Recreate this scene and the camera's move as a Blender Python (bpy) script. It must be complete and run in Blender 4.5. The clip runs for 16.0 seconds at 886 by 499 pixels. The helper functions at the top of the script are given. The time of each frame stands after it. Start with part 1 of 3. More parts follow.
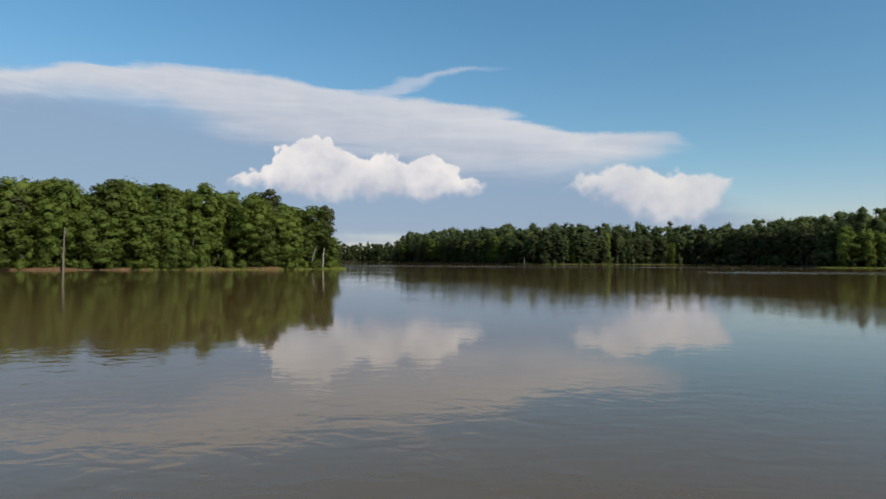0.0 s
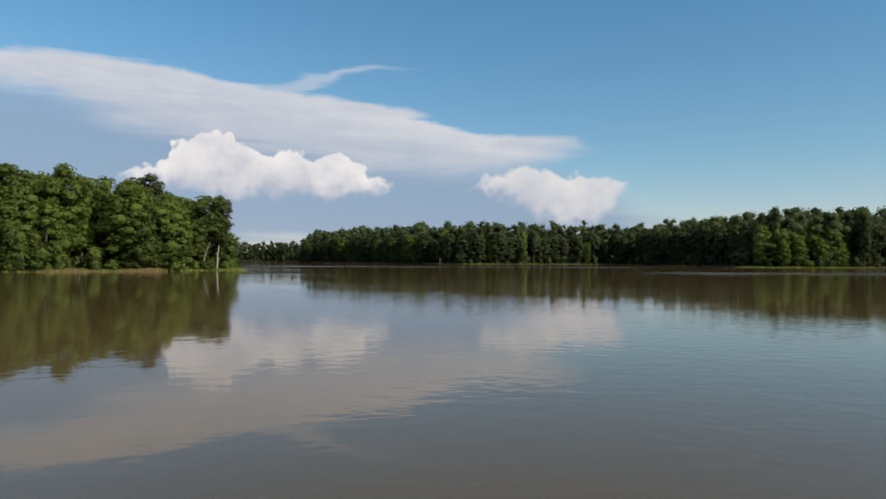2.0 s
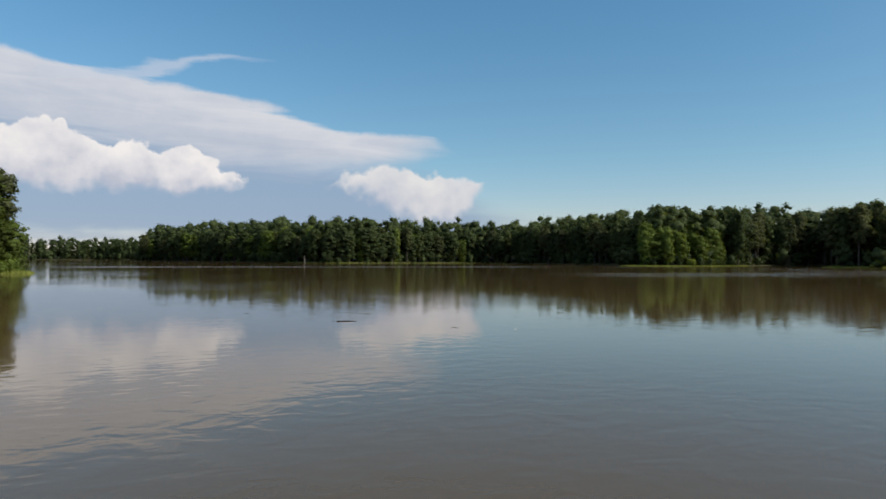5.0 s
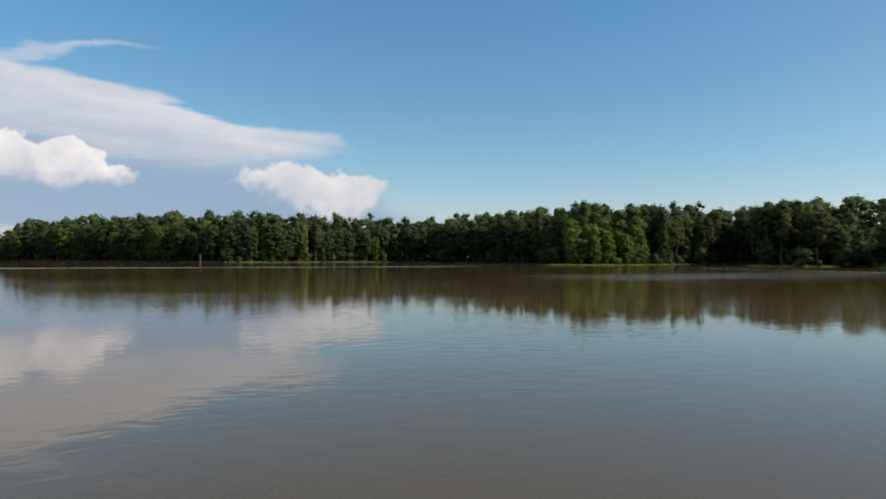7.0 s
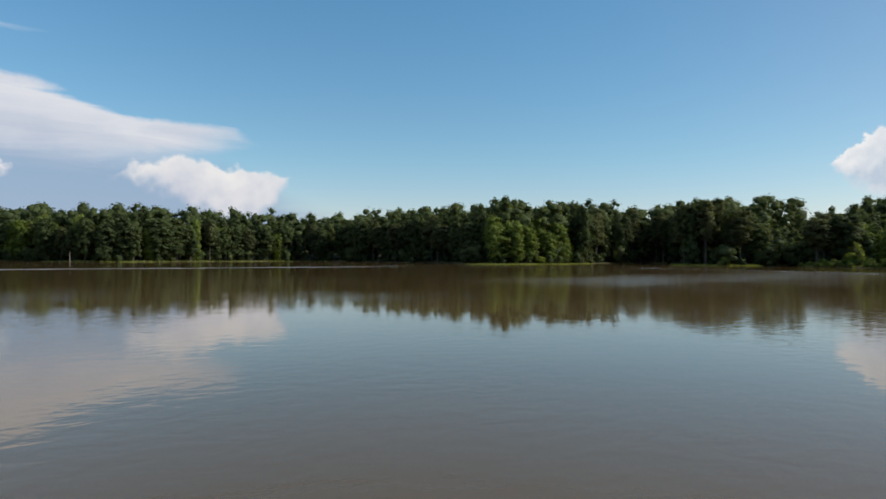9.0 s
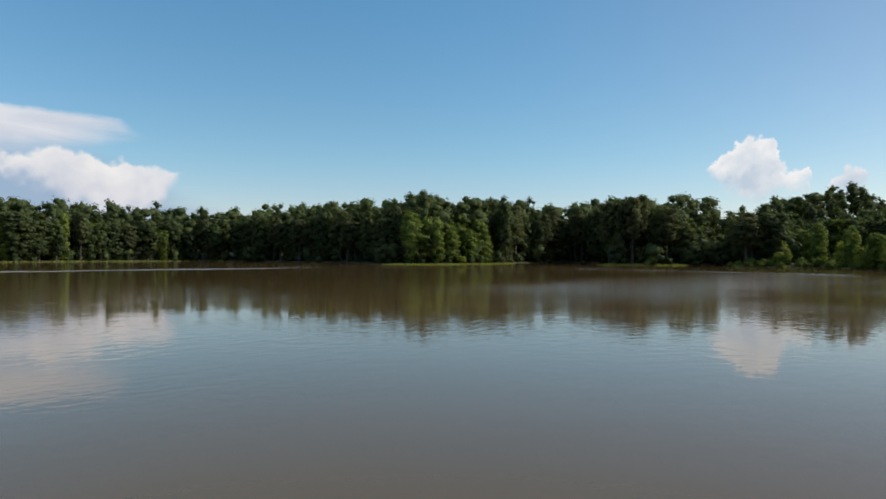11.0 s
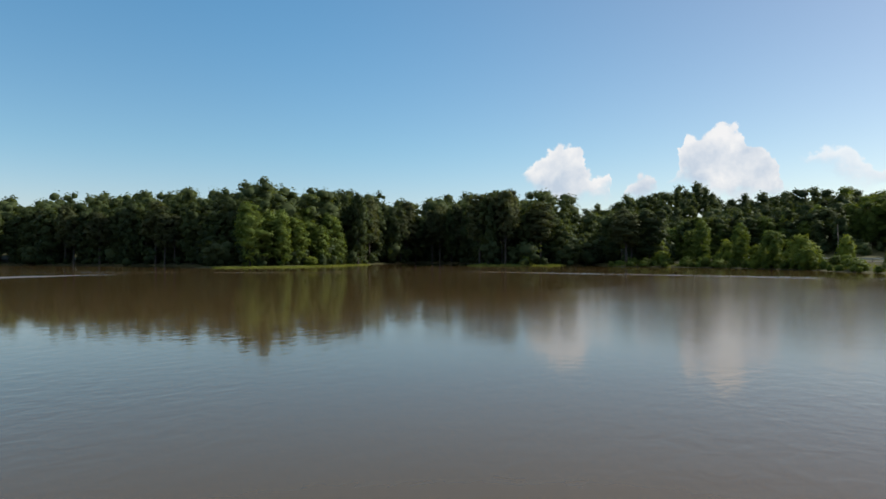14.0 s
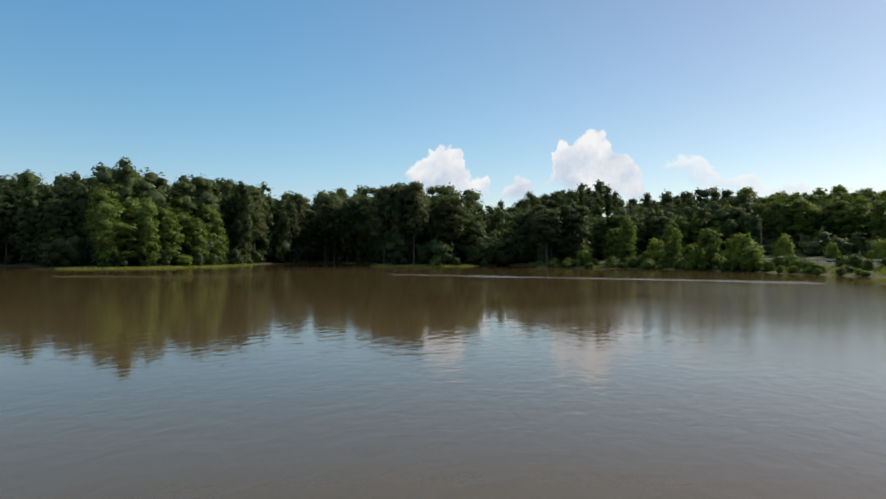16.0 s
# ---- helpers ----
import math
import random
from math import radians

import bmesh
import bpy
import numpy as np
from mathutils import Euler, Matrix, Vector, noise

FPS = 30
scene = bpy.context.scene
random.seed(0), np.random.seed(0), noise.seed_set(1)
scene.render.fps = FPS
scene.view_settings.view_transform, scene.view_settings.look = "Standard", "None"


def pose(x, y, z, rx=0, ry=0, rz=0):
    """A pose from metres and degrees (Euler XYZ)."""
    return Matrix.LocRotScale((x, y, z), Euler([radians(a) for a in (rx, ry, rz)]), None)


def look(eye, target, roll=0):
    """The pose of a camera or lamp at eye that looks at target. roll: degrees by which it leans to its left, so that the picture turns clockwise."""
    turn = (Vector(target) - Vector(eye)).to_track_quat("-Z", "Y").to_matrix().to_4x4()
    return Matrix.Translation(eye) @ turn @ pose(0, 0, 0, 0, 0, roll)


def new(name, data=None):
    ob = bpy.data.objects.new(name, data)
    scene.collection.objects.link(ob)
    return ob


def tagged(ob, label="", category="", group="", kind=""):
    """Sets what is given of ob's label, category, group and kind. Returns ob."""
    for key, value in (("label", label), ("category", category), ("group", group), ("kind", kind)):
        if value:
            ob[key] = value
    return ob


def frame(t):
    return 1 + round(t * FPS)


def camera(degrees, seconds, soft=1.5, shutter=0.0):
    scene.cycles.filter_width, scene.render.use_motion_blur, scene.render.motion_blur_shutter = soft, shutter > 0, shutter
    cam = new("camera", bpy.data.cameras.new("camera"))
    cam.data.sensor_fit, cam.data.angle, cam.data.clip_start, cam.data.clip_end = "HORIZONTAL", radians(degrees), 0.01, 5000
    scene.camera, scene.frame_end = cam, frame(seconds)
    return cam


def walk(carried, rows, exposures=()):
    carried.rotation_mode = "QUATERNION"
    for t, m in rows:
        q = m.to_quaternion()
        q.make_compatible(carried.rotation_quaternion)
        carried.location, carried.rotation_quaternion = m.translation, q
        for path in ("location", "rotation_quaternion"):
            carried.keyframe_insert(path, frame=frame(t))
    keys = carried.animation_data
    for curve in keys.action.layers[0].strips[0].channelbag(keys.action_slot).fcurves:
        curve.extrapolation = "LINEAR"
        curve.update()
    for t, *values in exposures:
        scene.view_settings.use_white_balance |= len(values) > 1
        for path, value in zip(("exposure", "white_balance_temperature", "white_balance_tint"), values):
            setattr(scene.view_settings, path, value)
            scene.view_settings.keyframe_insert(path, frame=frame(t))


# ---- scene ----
cam = camera(68.3, 16.0, soft=1.6)
PATH = [
    (0, (6.783, -14.438, 2.534), (6.54, -12.453, 2.565), 0.3),
    (0.5, (5.404, -9.329, 2.533), (5.232, -7.337, 2.564), 0.3),
    (1, (4.072, -4.202, 2.531), (3.971, -2.205, 2.561), 0.3),
    (1.5, (2.83, 0.967, 2.53), (2.8, 2.967, 2.56), 0.3),
    (2, (1.72, 6.189, 2.529), (1.761, 8.188, 2.56), 0.3),
    (2.5, (0.766, 11.454, 2.531), (0.879, 13.45, 2.56), 0.3),
    (3, (0.002, 16.765, 2.53), (0.186, 18.756, 2.559), 0.3),
    (3.5, (-0.559, 22.128, 2.527), (-0.304, 24.111, 2.556), 0.3),
    (4, (-0.881, 27.552, 2.512), (-0.557, 29.525, 2.541), 0.3),
    (6.5, (-0.574, 54.715, 2.745), (0.1, 56.598, 2.77), 0.2),
    (7, (0.046, 60.097, 2.758), (0.788, 61.954, 2.782), 0.2),
    (7.5, (0.894, 65.449, 2.77), (1.705, 67.277, 2.793), 0.1),
    (8, (1.983, 70.759, 2.782), (2.86, 72.556, 2.804), 0.1),
    (8.5, (3.323, 76.021, 2.794), (4.266, 77.785, 2.815), 0.2),
    (9, (4.927, 81.23, 2.81), (5.935, 82.957, 2.831), 0.2),
    (11.5, (14.326, 106.987, 3.016), (15.649, 108.486, 3.034), 0.2),
    (12, (16.551, 112.018, 3.037), (17.94, 113.457, 3.055), 0.2),
    (12.5, (19.108, 116.928, 3.054), (20.558, 118.305, 3.072), 0.1),
    (13, (21.967, 121.702, 3.074), (23.475, 123.015, 3.092), 0.1),
    (13.5, (25.095, 126.316, 3.099), (26.66, 127.562, 3.118), -0.0),
    (14, (28.471, 130.801, 3.128), (30.089, 131.978, 3.146), -0.1),
    (14.5, (32.038, 135.185, 3.152), (33.706, 136.289, 3.17), -0.2),
    (15, (35.752, 139.499, 3.168), (37.469, 140.526, 3.185), 0.0),
    (15.5, (39.558, 143.765, 3.177), (41.319, 144.713, 3.193), 0.0),
    (16, (43.406, 148.005, 3.181), (45.209, 148.871, 3.196), 0.1),
]
walk(cam, [(t, look(eye, target, roll)) for t, eye, target, roll in PATH], exposures=[(0.0, 0.06), (4.0, 0.08), (6.5, 0.14), (9.0, 0.21), (12.0, 0.25), (16.0, 0.30)])

# ---- sun and sky ----
SUN_AZ, SUN_EL = 124.0, 35.0        # clockwise from +y, degrees above the horizon
sun_data = bpy.data.lights.new("sun", "SUN")
sun_data.energy, sun_data.angle, sun_data.color = 4.3, radians(0.6), (1.0, 0.93, 0.82)
sun = new("sun", sun_data)
to_sun = Vector((math.sin(radians(SUN_AZ)) * math.cos(radians(SUN_EL)), math.cos(radians(SUN_AZ)) * math.cos(radians(SUN_EL)), math.sin(radians(SUN_EL))))
sun.matrix_world = look(to_sun * 300, (0, 0, 0))


class Nodes:
    """Short spellings for building a node tree."""

    def __init__(self, tree):
        self.tree = tree
        tree.nodes.clear()

    def add(self, kind, **values):
        node = self.tree.nodes.new(kind)
        for key, value in values.items():
            setattr(node, key, value)
        return node

    def put(self, socket, value):
        if hasattr(value, "is_output"):
            self.tree.links.new(value, socket)
        elif value is not None:
            socket.default_value = value

    def math(self, op, a, b=None, c=None, clamp=False):
        node = self.add("ShaderNodeMath", operation=op, use_clamp=clamp)
        for n, v in enumerate((a, b, c)):
            self.put(node.inputs[n], v)
        return node.outputs[0]

    def step(self, value, low, high):
        node = self.add("ShaderNodeMapRange", interpolation_type="SMOOTHSTEP")
        for n, v in enumerate((value, low, high, 0.0, 1.0)):
            self.put(node.inputs[n], v)
        return node.outputs[0]

    def mix(self, fac, a, b, blend="MIX"):
        node = self.add("ShaderNodeMix", data_type="RGBA", blend_type=blend)
        self.put(node.inputs[0], fac), self.put(node.inputs[6], a), self.put(node.inputs[7], b)
        return node.outputs[2]

    def noise(self, vector, scale, detail=4.0, rough=0.55, distortion=0.0):
        node = self.add("ShaderNodeTexNoise")
        self.put(node.inputs["Vector"], vector)
        node.inputs["Scale"].default_value, node.inputs["Detail"].default_value = scale, detail
        node.inputs["Roughness"].default_value, node.inputs["Distortion"].default_value = rough, distortion
        return node

    def ramp(self, value, stops, interpolation="LINEAR"):
        node = self.add("ShaderNodeValToRGB")
        ramp = node.color_ramp
        ramp.interpolation = interpolation
        while len(ramp.elements) < len(stops):
            ramp.elements.new(0.5)
        for element, (place, colour) in zip(ramp.elements, stops):
            element.position = place
            element.color = (*colour, 1) if hasattr(colour, "__len__") else (colour, colour, colour, 1)
        self.put(node.inputs[0], value)
        return node.outputs[0]


world = bpy.data.worlds.new("sky")
scene.world = world
world.use_nodes = True
w = Nodes(world.node_tree)
sky = w.add("ShaderNodeTexSky", sky_type="NISHITA", sun_disc=False, sun_elevation=radians(SUN_EL), sun_rotation=radians(SUN_AZ))
sky.air_density, sky.dust_density, sky.ozone_density = 1.0, 0.3, 2.0
ways = w.add("ShaderNodeTexCoord").outputs["Generated"]
parts = w.add("ShaderNodeSeparateXYZ")
w.put(parts.inputs[0], ways)
az = w.math("MULTIPLY", w.math("ARCTAN2", parts.outputs[0], parts.outputs[1]), 57.29578)
el = w.math("MULTIPLY", w.math("ARCSINE", parts.outputs[2]), 57.29578)
el = w.math("ABSOLUTE", el)


def wobble(scale, amount, detail=6.0, rough=0.6):
    """Two small noisy angles."""
    split = w.add("ShaderNodeSeparateColor")
    w.put(split.inputs[0], w.noise(ways, scale, detail, rough).outputs["Color"])
    return [w.math("MULTIPLY", w.math("SUBTRACT", split.outputs[n], 0.5), amount) for n in (0, 1)]


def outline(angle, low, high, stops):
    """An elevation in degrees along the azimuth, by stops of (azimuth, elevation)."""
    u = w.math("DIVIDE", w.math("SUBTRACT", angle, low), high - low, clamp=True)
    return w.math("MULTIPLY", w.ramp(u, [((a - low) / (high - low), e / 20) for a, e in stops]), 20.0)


def cloud(low, high, top, bottom, shake, soft_top, soft_bottom):
    """Cover of a cloud between two outlines, and how far up in it a way points."""
    a, e = w.math("ADD", az, shake[0]), w.math("ADD", el, shake[1])
    up, down = outline(a, low, high, top), outline(a, low, high, bottom)
    over, under = w.math("SUBTRACT", up, e), w.math("SUBTRACT", e, down)
    cover = w.math("MULTIPLY", w.step(over, 0.0, soft_top), w.step(under, 0.0, soft_bottom))
    depth = w.math("DIVIDE", under, w.math("MAXIMUM", w.math("SUBTRACT", up, down), 0.3), clamp=True)
    return cover, depth


broad, fine = wobble(9.0, 1.5, 6.0), wobble(24.0, 2.0, 7.0, 0.58)
streak = w.add("ShaderNodeMapping")
w.put(streak.inputs[0], ways)
streak.inputs["Scale"].default_value = (6.0, 6.0, 42.0)
layers = w.math("SUBTRACT", w.noise(streak.outputs[0], 1.0, 5.0, 0.55, 0.6).outputs["Fac"], 0.5)
broad[1] = w.math("ADD", broad[1], w.math("MULTIPLY", layers, 2.2))
puffs = w.add("ShaderNodeTexVoronoi", feature="SMOOTH_F1")
w.put(puffs.inputs["Vector"], ways)
puffs.inputs["Scale"].default_value, puffs.inputs["Detail"].default_value, puffs.inputs["Smoothness"].default_value = 40.0, 1.0, 0.3
lumps = w.math("SUBTRACT", puffs.outputs["Distance"], 0.35)
fine[1] = w.math("ADD", fine[1], w.math("MULTIPLY", lumps, 1.0))
crisp = wobble(34.0, 2.4, 8.0, 0.6)
crisp[1] = w.math("ADD", crisp[1], w.math("MULTIPLY", lumps, 0.9))
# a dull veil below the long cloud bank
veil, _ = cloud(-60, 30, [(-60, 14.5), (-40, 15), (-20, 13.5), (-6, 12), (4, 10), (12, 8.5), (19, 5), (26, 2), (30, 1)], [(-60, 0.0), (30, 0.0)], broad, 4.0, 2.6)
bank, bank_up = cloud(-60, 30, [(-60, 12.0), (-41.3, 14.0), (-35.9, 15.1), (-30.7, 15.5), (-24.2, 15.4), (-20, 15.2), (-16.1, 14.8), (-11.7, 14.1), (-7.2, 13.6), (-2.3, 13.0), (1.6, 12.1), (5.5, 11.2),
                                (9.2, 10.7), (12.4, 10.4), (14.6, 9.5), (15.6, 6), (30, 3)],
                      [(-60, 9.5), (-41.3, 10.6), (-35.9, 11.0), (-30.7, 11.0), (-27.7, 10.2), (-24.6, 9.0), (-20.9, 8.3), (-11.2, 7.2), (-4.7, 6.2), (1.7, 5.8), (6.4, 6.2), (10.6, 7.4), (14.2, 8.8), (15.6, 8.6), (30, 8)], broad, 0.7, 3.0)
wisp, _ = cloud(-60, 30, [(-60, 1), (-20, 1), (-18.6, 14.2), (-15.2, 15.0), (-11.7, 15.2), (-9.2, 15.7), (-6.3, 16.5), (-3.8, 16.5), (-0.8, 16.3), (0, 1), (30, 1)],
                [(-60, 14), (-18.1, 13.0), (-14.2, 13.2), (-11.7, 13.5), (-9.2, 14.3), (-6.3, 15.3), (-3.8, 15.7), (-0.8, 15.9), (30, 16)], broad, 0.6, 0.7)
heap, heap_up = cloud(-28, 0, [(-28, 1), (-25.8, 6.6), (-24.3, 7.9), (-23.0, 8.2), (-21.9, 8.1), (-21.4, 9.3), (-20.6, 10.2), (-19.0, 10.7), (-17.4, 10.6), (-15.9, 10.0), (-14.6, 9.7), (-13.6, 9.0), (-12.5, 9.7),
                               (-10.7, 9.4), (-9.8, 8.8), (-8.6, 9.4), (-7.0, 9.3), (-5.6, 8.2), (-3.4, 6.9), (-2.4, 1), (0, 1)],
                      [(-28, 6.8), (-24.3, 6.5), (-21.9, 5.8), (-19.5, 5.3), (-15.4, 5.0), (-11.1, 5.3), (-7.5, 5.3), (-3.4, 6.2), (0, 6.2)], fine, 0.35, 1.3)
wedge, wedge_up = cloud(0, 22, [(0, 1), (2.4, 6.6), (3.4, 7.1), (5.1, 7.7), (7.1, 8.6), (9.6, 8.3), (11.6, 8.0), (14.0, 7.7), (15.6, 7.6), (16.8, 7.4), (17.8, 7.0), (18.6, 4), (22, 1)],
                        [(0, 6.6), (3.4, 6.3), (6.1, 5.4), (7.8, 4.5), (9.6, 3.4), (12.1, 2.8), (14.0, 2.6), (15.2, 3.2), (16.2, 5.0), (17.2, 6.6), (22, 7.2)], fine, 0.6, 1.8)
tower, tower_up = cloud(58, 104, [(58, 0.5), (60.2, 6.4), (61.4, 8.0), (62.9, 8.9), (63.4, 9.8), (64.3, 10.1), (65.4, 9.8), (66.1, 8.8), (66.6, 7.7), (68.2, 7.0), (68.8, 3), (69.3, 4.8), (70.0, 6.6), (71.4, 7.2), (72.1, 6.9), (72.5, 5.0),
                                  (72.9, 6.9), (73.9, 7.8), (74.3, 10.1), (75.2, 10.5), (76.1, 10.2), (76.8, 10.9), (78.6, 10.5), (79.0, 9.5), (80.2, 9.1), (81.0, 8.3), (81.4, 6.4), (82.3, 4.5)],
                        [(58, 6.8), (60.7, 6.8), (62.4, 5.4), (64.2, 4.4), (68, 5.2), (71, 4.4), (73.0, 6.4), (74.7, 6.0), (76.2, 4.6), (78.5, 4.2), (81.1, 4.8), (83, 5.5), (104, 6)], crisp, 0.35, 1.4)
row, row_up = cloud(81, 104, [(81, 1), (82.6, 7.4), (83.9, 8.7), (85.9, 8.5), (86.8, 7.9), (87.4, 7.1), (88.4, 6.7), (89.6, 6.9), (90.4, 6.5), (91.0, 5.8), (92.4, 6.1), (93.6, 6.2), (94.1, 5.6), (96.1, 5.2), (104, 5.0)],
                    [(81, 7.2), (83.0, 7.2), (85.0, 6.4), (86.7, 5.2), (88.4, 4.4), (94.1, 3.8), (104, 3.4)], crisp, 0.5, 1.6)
tint = w.mix(w.step(el, 0.0, 10.0), (1.05, 0.96, 1.06, 1), (0.84, 1.05, 1.07, 1))
tint = w.mix(w.step(el, 6.0, 24.0), tint, (0.72, 1.15, 1.22, 1))
facing = w.add("ShaderNodeVectorMath", operation="DOT_PRODUCT")
w.put(facing.inputs[0], ways)
facing.inputs[1].default_value = to_sun
tint = w.mix(w.step(facing.outputs["Value"], 0.2, 0.95), tint, (1.01, 0.92, 0.86, 1))
colour = w.mix(1.0, sky.outputs[0], tint, "MULTIPLY")
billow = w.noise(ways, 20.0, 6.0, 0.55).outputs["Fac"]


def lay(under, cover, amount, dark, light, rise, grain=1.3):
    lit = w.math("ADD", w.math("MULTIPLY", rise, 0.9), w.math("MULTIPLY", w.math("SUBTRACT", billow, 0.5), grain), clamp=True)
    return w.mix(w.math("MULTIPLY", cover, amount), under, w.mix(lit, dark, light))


colour = w.mix(w.math("MULTIPLY", veil, 0.86), colour, (2.6, 3.5, 4.9, 1))
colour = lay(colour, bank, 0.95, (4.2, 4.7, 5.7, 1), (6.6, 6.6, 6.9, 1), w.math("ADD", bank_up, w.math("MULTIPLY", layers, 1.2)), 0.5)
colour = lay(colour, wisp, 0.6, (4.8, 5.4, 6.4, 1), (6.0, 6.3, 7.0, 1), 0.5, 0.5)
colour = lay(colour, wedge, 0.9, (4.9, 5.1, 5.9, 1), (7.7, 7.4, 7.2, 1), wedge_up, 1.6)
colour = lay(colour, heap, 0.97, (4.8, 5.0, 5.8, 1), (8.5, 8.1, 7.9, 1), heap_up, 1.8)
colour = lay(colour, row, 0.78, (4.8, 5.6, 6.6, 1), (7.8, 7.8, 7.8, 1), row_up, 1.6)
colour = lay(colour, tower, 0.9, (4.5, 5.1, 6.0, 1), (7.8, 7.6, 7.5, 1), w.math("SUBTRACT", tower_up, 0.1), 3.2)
# unseen cloud cover above the camera's view, added to strengthen the fill light
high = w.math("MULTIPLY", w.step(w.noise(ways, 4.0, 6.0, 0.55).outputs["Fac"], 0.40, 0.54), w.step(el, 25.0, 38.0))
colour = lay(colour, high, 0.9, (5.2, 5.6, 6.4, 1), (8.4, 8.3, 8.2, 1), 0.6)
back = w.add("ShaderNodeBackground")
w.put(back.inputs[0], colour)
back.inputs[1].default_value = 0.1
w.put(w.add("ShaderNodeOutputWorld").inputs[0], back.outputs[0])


# ---- materials ----
def material(name):
    m = bpy.data.materials.new(name)
    m.use_nodes = True
    return m, Nodes(m.node_tree)


def finish(n, shader):
    n.put(n.add("ShaderNodeOutputMaterial").inputs[0], shader)


def foliage(name, dark, mid, light, through_light=0.28):
    """Leaves: a tint for each plant, a tint for each leaf spray, broad patches."""
    m, n = material(name)
    plant = n.add("ShaderNodeObjectInfo").outputs["Random"]
    geo = n.add("ShaderNodeNewGeometry")
    spray = geo.outputs["Random Per Island"]
    patch = n.noise(geo.outputs["Position"], 0.22, 3.0).outputs["Fac"]
    flat = n.add("ShaderNodeVectorMath", operation="MULTIPLY")
    n.put(flat.inputs[0], geo.outputs["Position"])
    flat.inputs[1].default_value = (0.15, 0.15, 0.02)
    cell = n.add("ShaderNodeTexVoronoi")
    n.put(cell.inputs["Vector"], flat.outputs[0])
    cell.inputs["Scale"].default_value = 1.0
    split = n.add("ShaderNodeSeparateColor")
    n.put(split.inputs[0], cell.outputs["Color"])
    plant = n.math("ADD", n.math("MULTIPLY", plant, 0.6), n.math("MULTIPLY", split.outputs[0], 0.4))
    value = n.math("ADD", n.math("MULTIPLY", plant, 0.60), n.math("ADD", n.math("MULTIPLY", spray, 0.18), n.math("MULTIPLY", n.math("SUBTRACT", patch, 0.5), 0.9)))
    value = n.math("ADD", value, n.math("MULTIPLY", n.math("SUBTRACT", n.noise(geo.outputs["Position"], 2.4, 3.0, 0.6).outputs["Fac"], 0.5), 0.8))
    colour = n.ramp(n.math("ADD", value, 0.04), [(0.0, dark), (0.5, mid), (1.0, light)])
    base = n.add("ShaderNodeBsdfPrincipled")
    n.put(base.inputs["Base Color"], colour)
    base.inputs["Roughness"].default_value = 0.7
    base.inputs["Specular IOR Level"].default_value = 0.1
    glow = n.add("ShaderNodeBsdfTranslucent")
    n.put(glow.inputs[0], n.mix(1.0, colour, (1.5, 1.4, 0.5, 1), "MULTIPLY"))
    both = n.add("ShaderNodeMixShader")
    n.put(both.inputs[0], through_light), n.put(both.inputs[1], base.outputs[0]), n.put(both.inputs[2], glow.outputs[0])
    finish(n, both.outputs[0])
    return m


def bark(name, dark, light, scale=3.0):
    m, n = material(name)
    at = n.add("ShaderNodeTexCoord").outputs["Object"]
    stretch = n.add("ShaderNodeMapping")
    n.put(stretch.inputs[0], at)
    stretch.inputs["Scale"].default_value = (1, 1, 0.25)
    grain = n.noise(stretch.outputs[0], scale * 3, 5.0, 0.65).outputs["Fac"]
    blotch = n.noise(at, scale * 0.4, 3.0).outputs["Fac"]
    base = n.add("ShaderNodeBsdfPrincipled")
    n.put(base.inputs["Base Color"], n.ramp(n.math("ADD", n.math("MULTIPLY", grain, 0.6), n.math("MULTIPLY", blotch, 0.4)), [(0.3, dark), (0.7, light)]))
    base.inputs["Roughness"].default_value = 0.85
    bump = n.add("ShaderNodeBump")
    bump.inputs["Distance"].default_value = 0.03
    n.put(bump.inputs["Height"], grain), n.put(base.inputs["Normal"], bump.outputs[0])
    finish(n, base.outputs[0])
    return m


def earth(name, stops, scale=0.4, rough=0.95):
    m, n = material(name)
    at = n.add("ShaderNodeNewGeometry").outputs["Position"]
    big, small = n.noise(at, scale, 4.0).outputs["Fac"], n.noise(at, scale * 14, 5.0, 0.65).outputs["Fac"]
    base = n.add("ShaderNodeBsdfPrincipled")
    n.put(base.inputs["Base Color"], n.ramp(n.math("ADD", n.math("MULTIPLY", big, 0.6), n.math("MULTIPLY", small, 0.4)), stops))
    base.inputs["Roughness"].default_value = rough
    base.inputs["Specular IOR Level"].default_value = 0.15
    bump = n.add("ShaderNodeBump")
    bump.inputs["Distance"].default_value = 0.08
    n.put(bump.inputs["Height"], small), n.put(base.inputs["Normal"], bump.outputs[0])
    finish(n, base.outputs[0])
    return m


LEAF_OAK = foliage("oak_leaves", (0.056, 0.073, 0.021), (0.101, 0.143, 0.030), (0.160, 0.206, 0.043), 0.36)
# oak leaves with the far shores' shade and distance haze put into their colour
LEAF_SHADED = foliage("leaves_painted_shade", (0.030, 0.044, 0.022), (0.060, 0.084, 0.034), (0.105, 0.130, 0.046), 0.36)
LEAF_PINE = foliage("pine_needles", (0.050, 0.061, 0.033), (0.082, 0.097, 0.045), (0.118, 0.130, 0.055), 0.32)
LEAF_VINE = foliage("vine_leaves", (0.076, 0.108, 0.026), (0.135, 0.185, 0.044), (0.205, 0.245, 0.064), 0.36)
LEAF_BUSH = foliage("bush_leaves", (0.072, 0.102, 0.020), (0.150, 0.195, 0.035), (0.240, 0.275, 0.056), 0.42)
GRASS = foliage("bank_grass", (0.110, 0.140, 0.030), (0.200, 0.235, 0.055), (0.300, 0.310, 0.100), 0.3)
BARK = bark("grey_brown_bark", (0.030, 0.024, 0.018), (0.095, 0.078, 0.060))
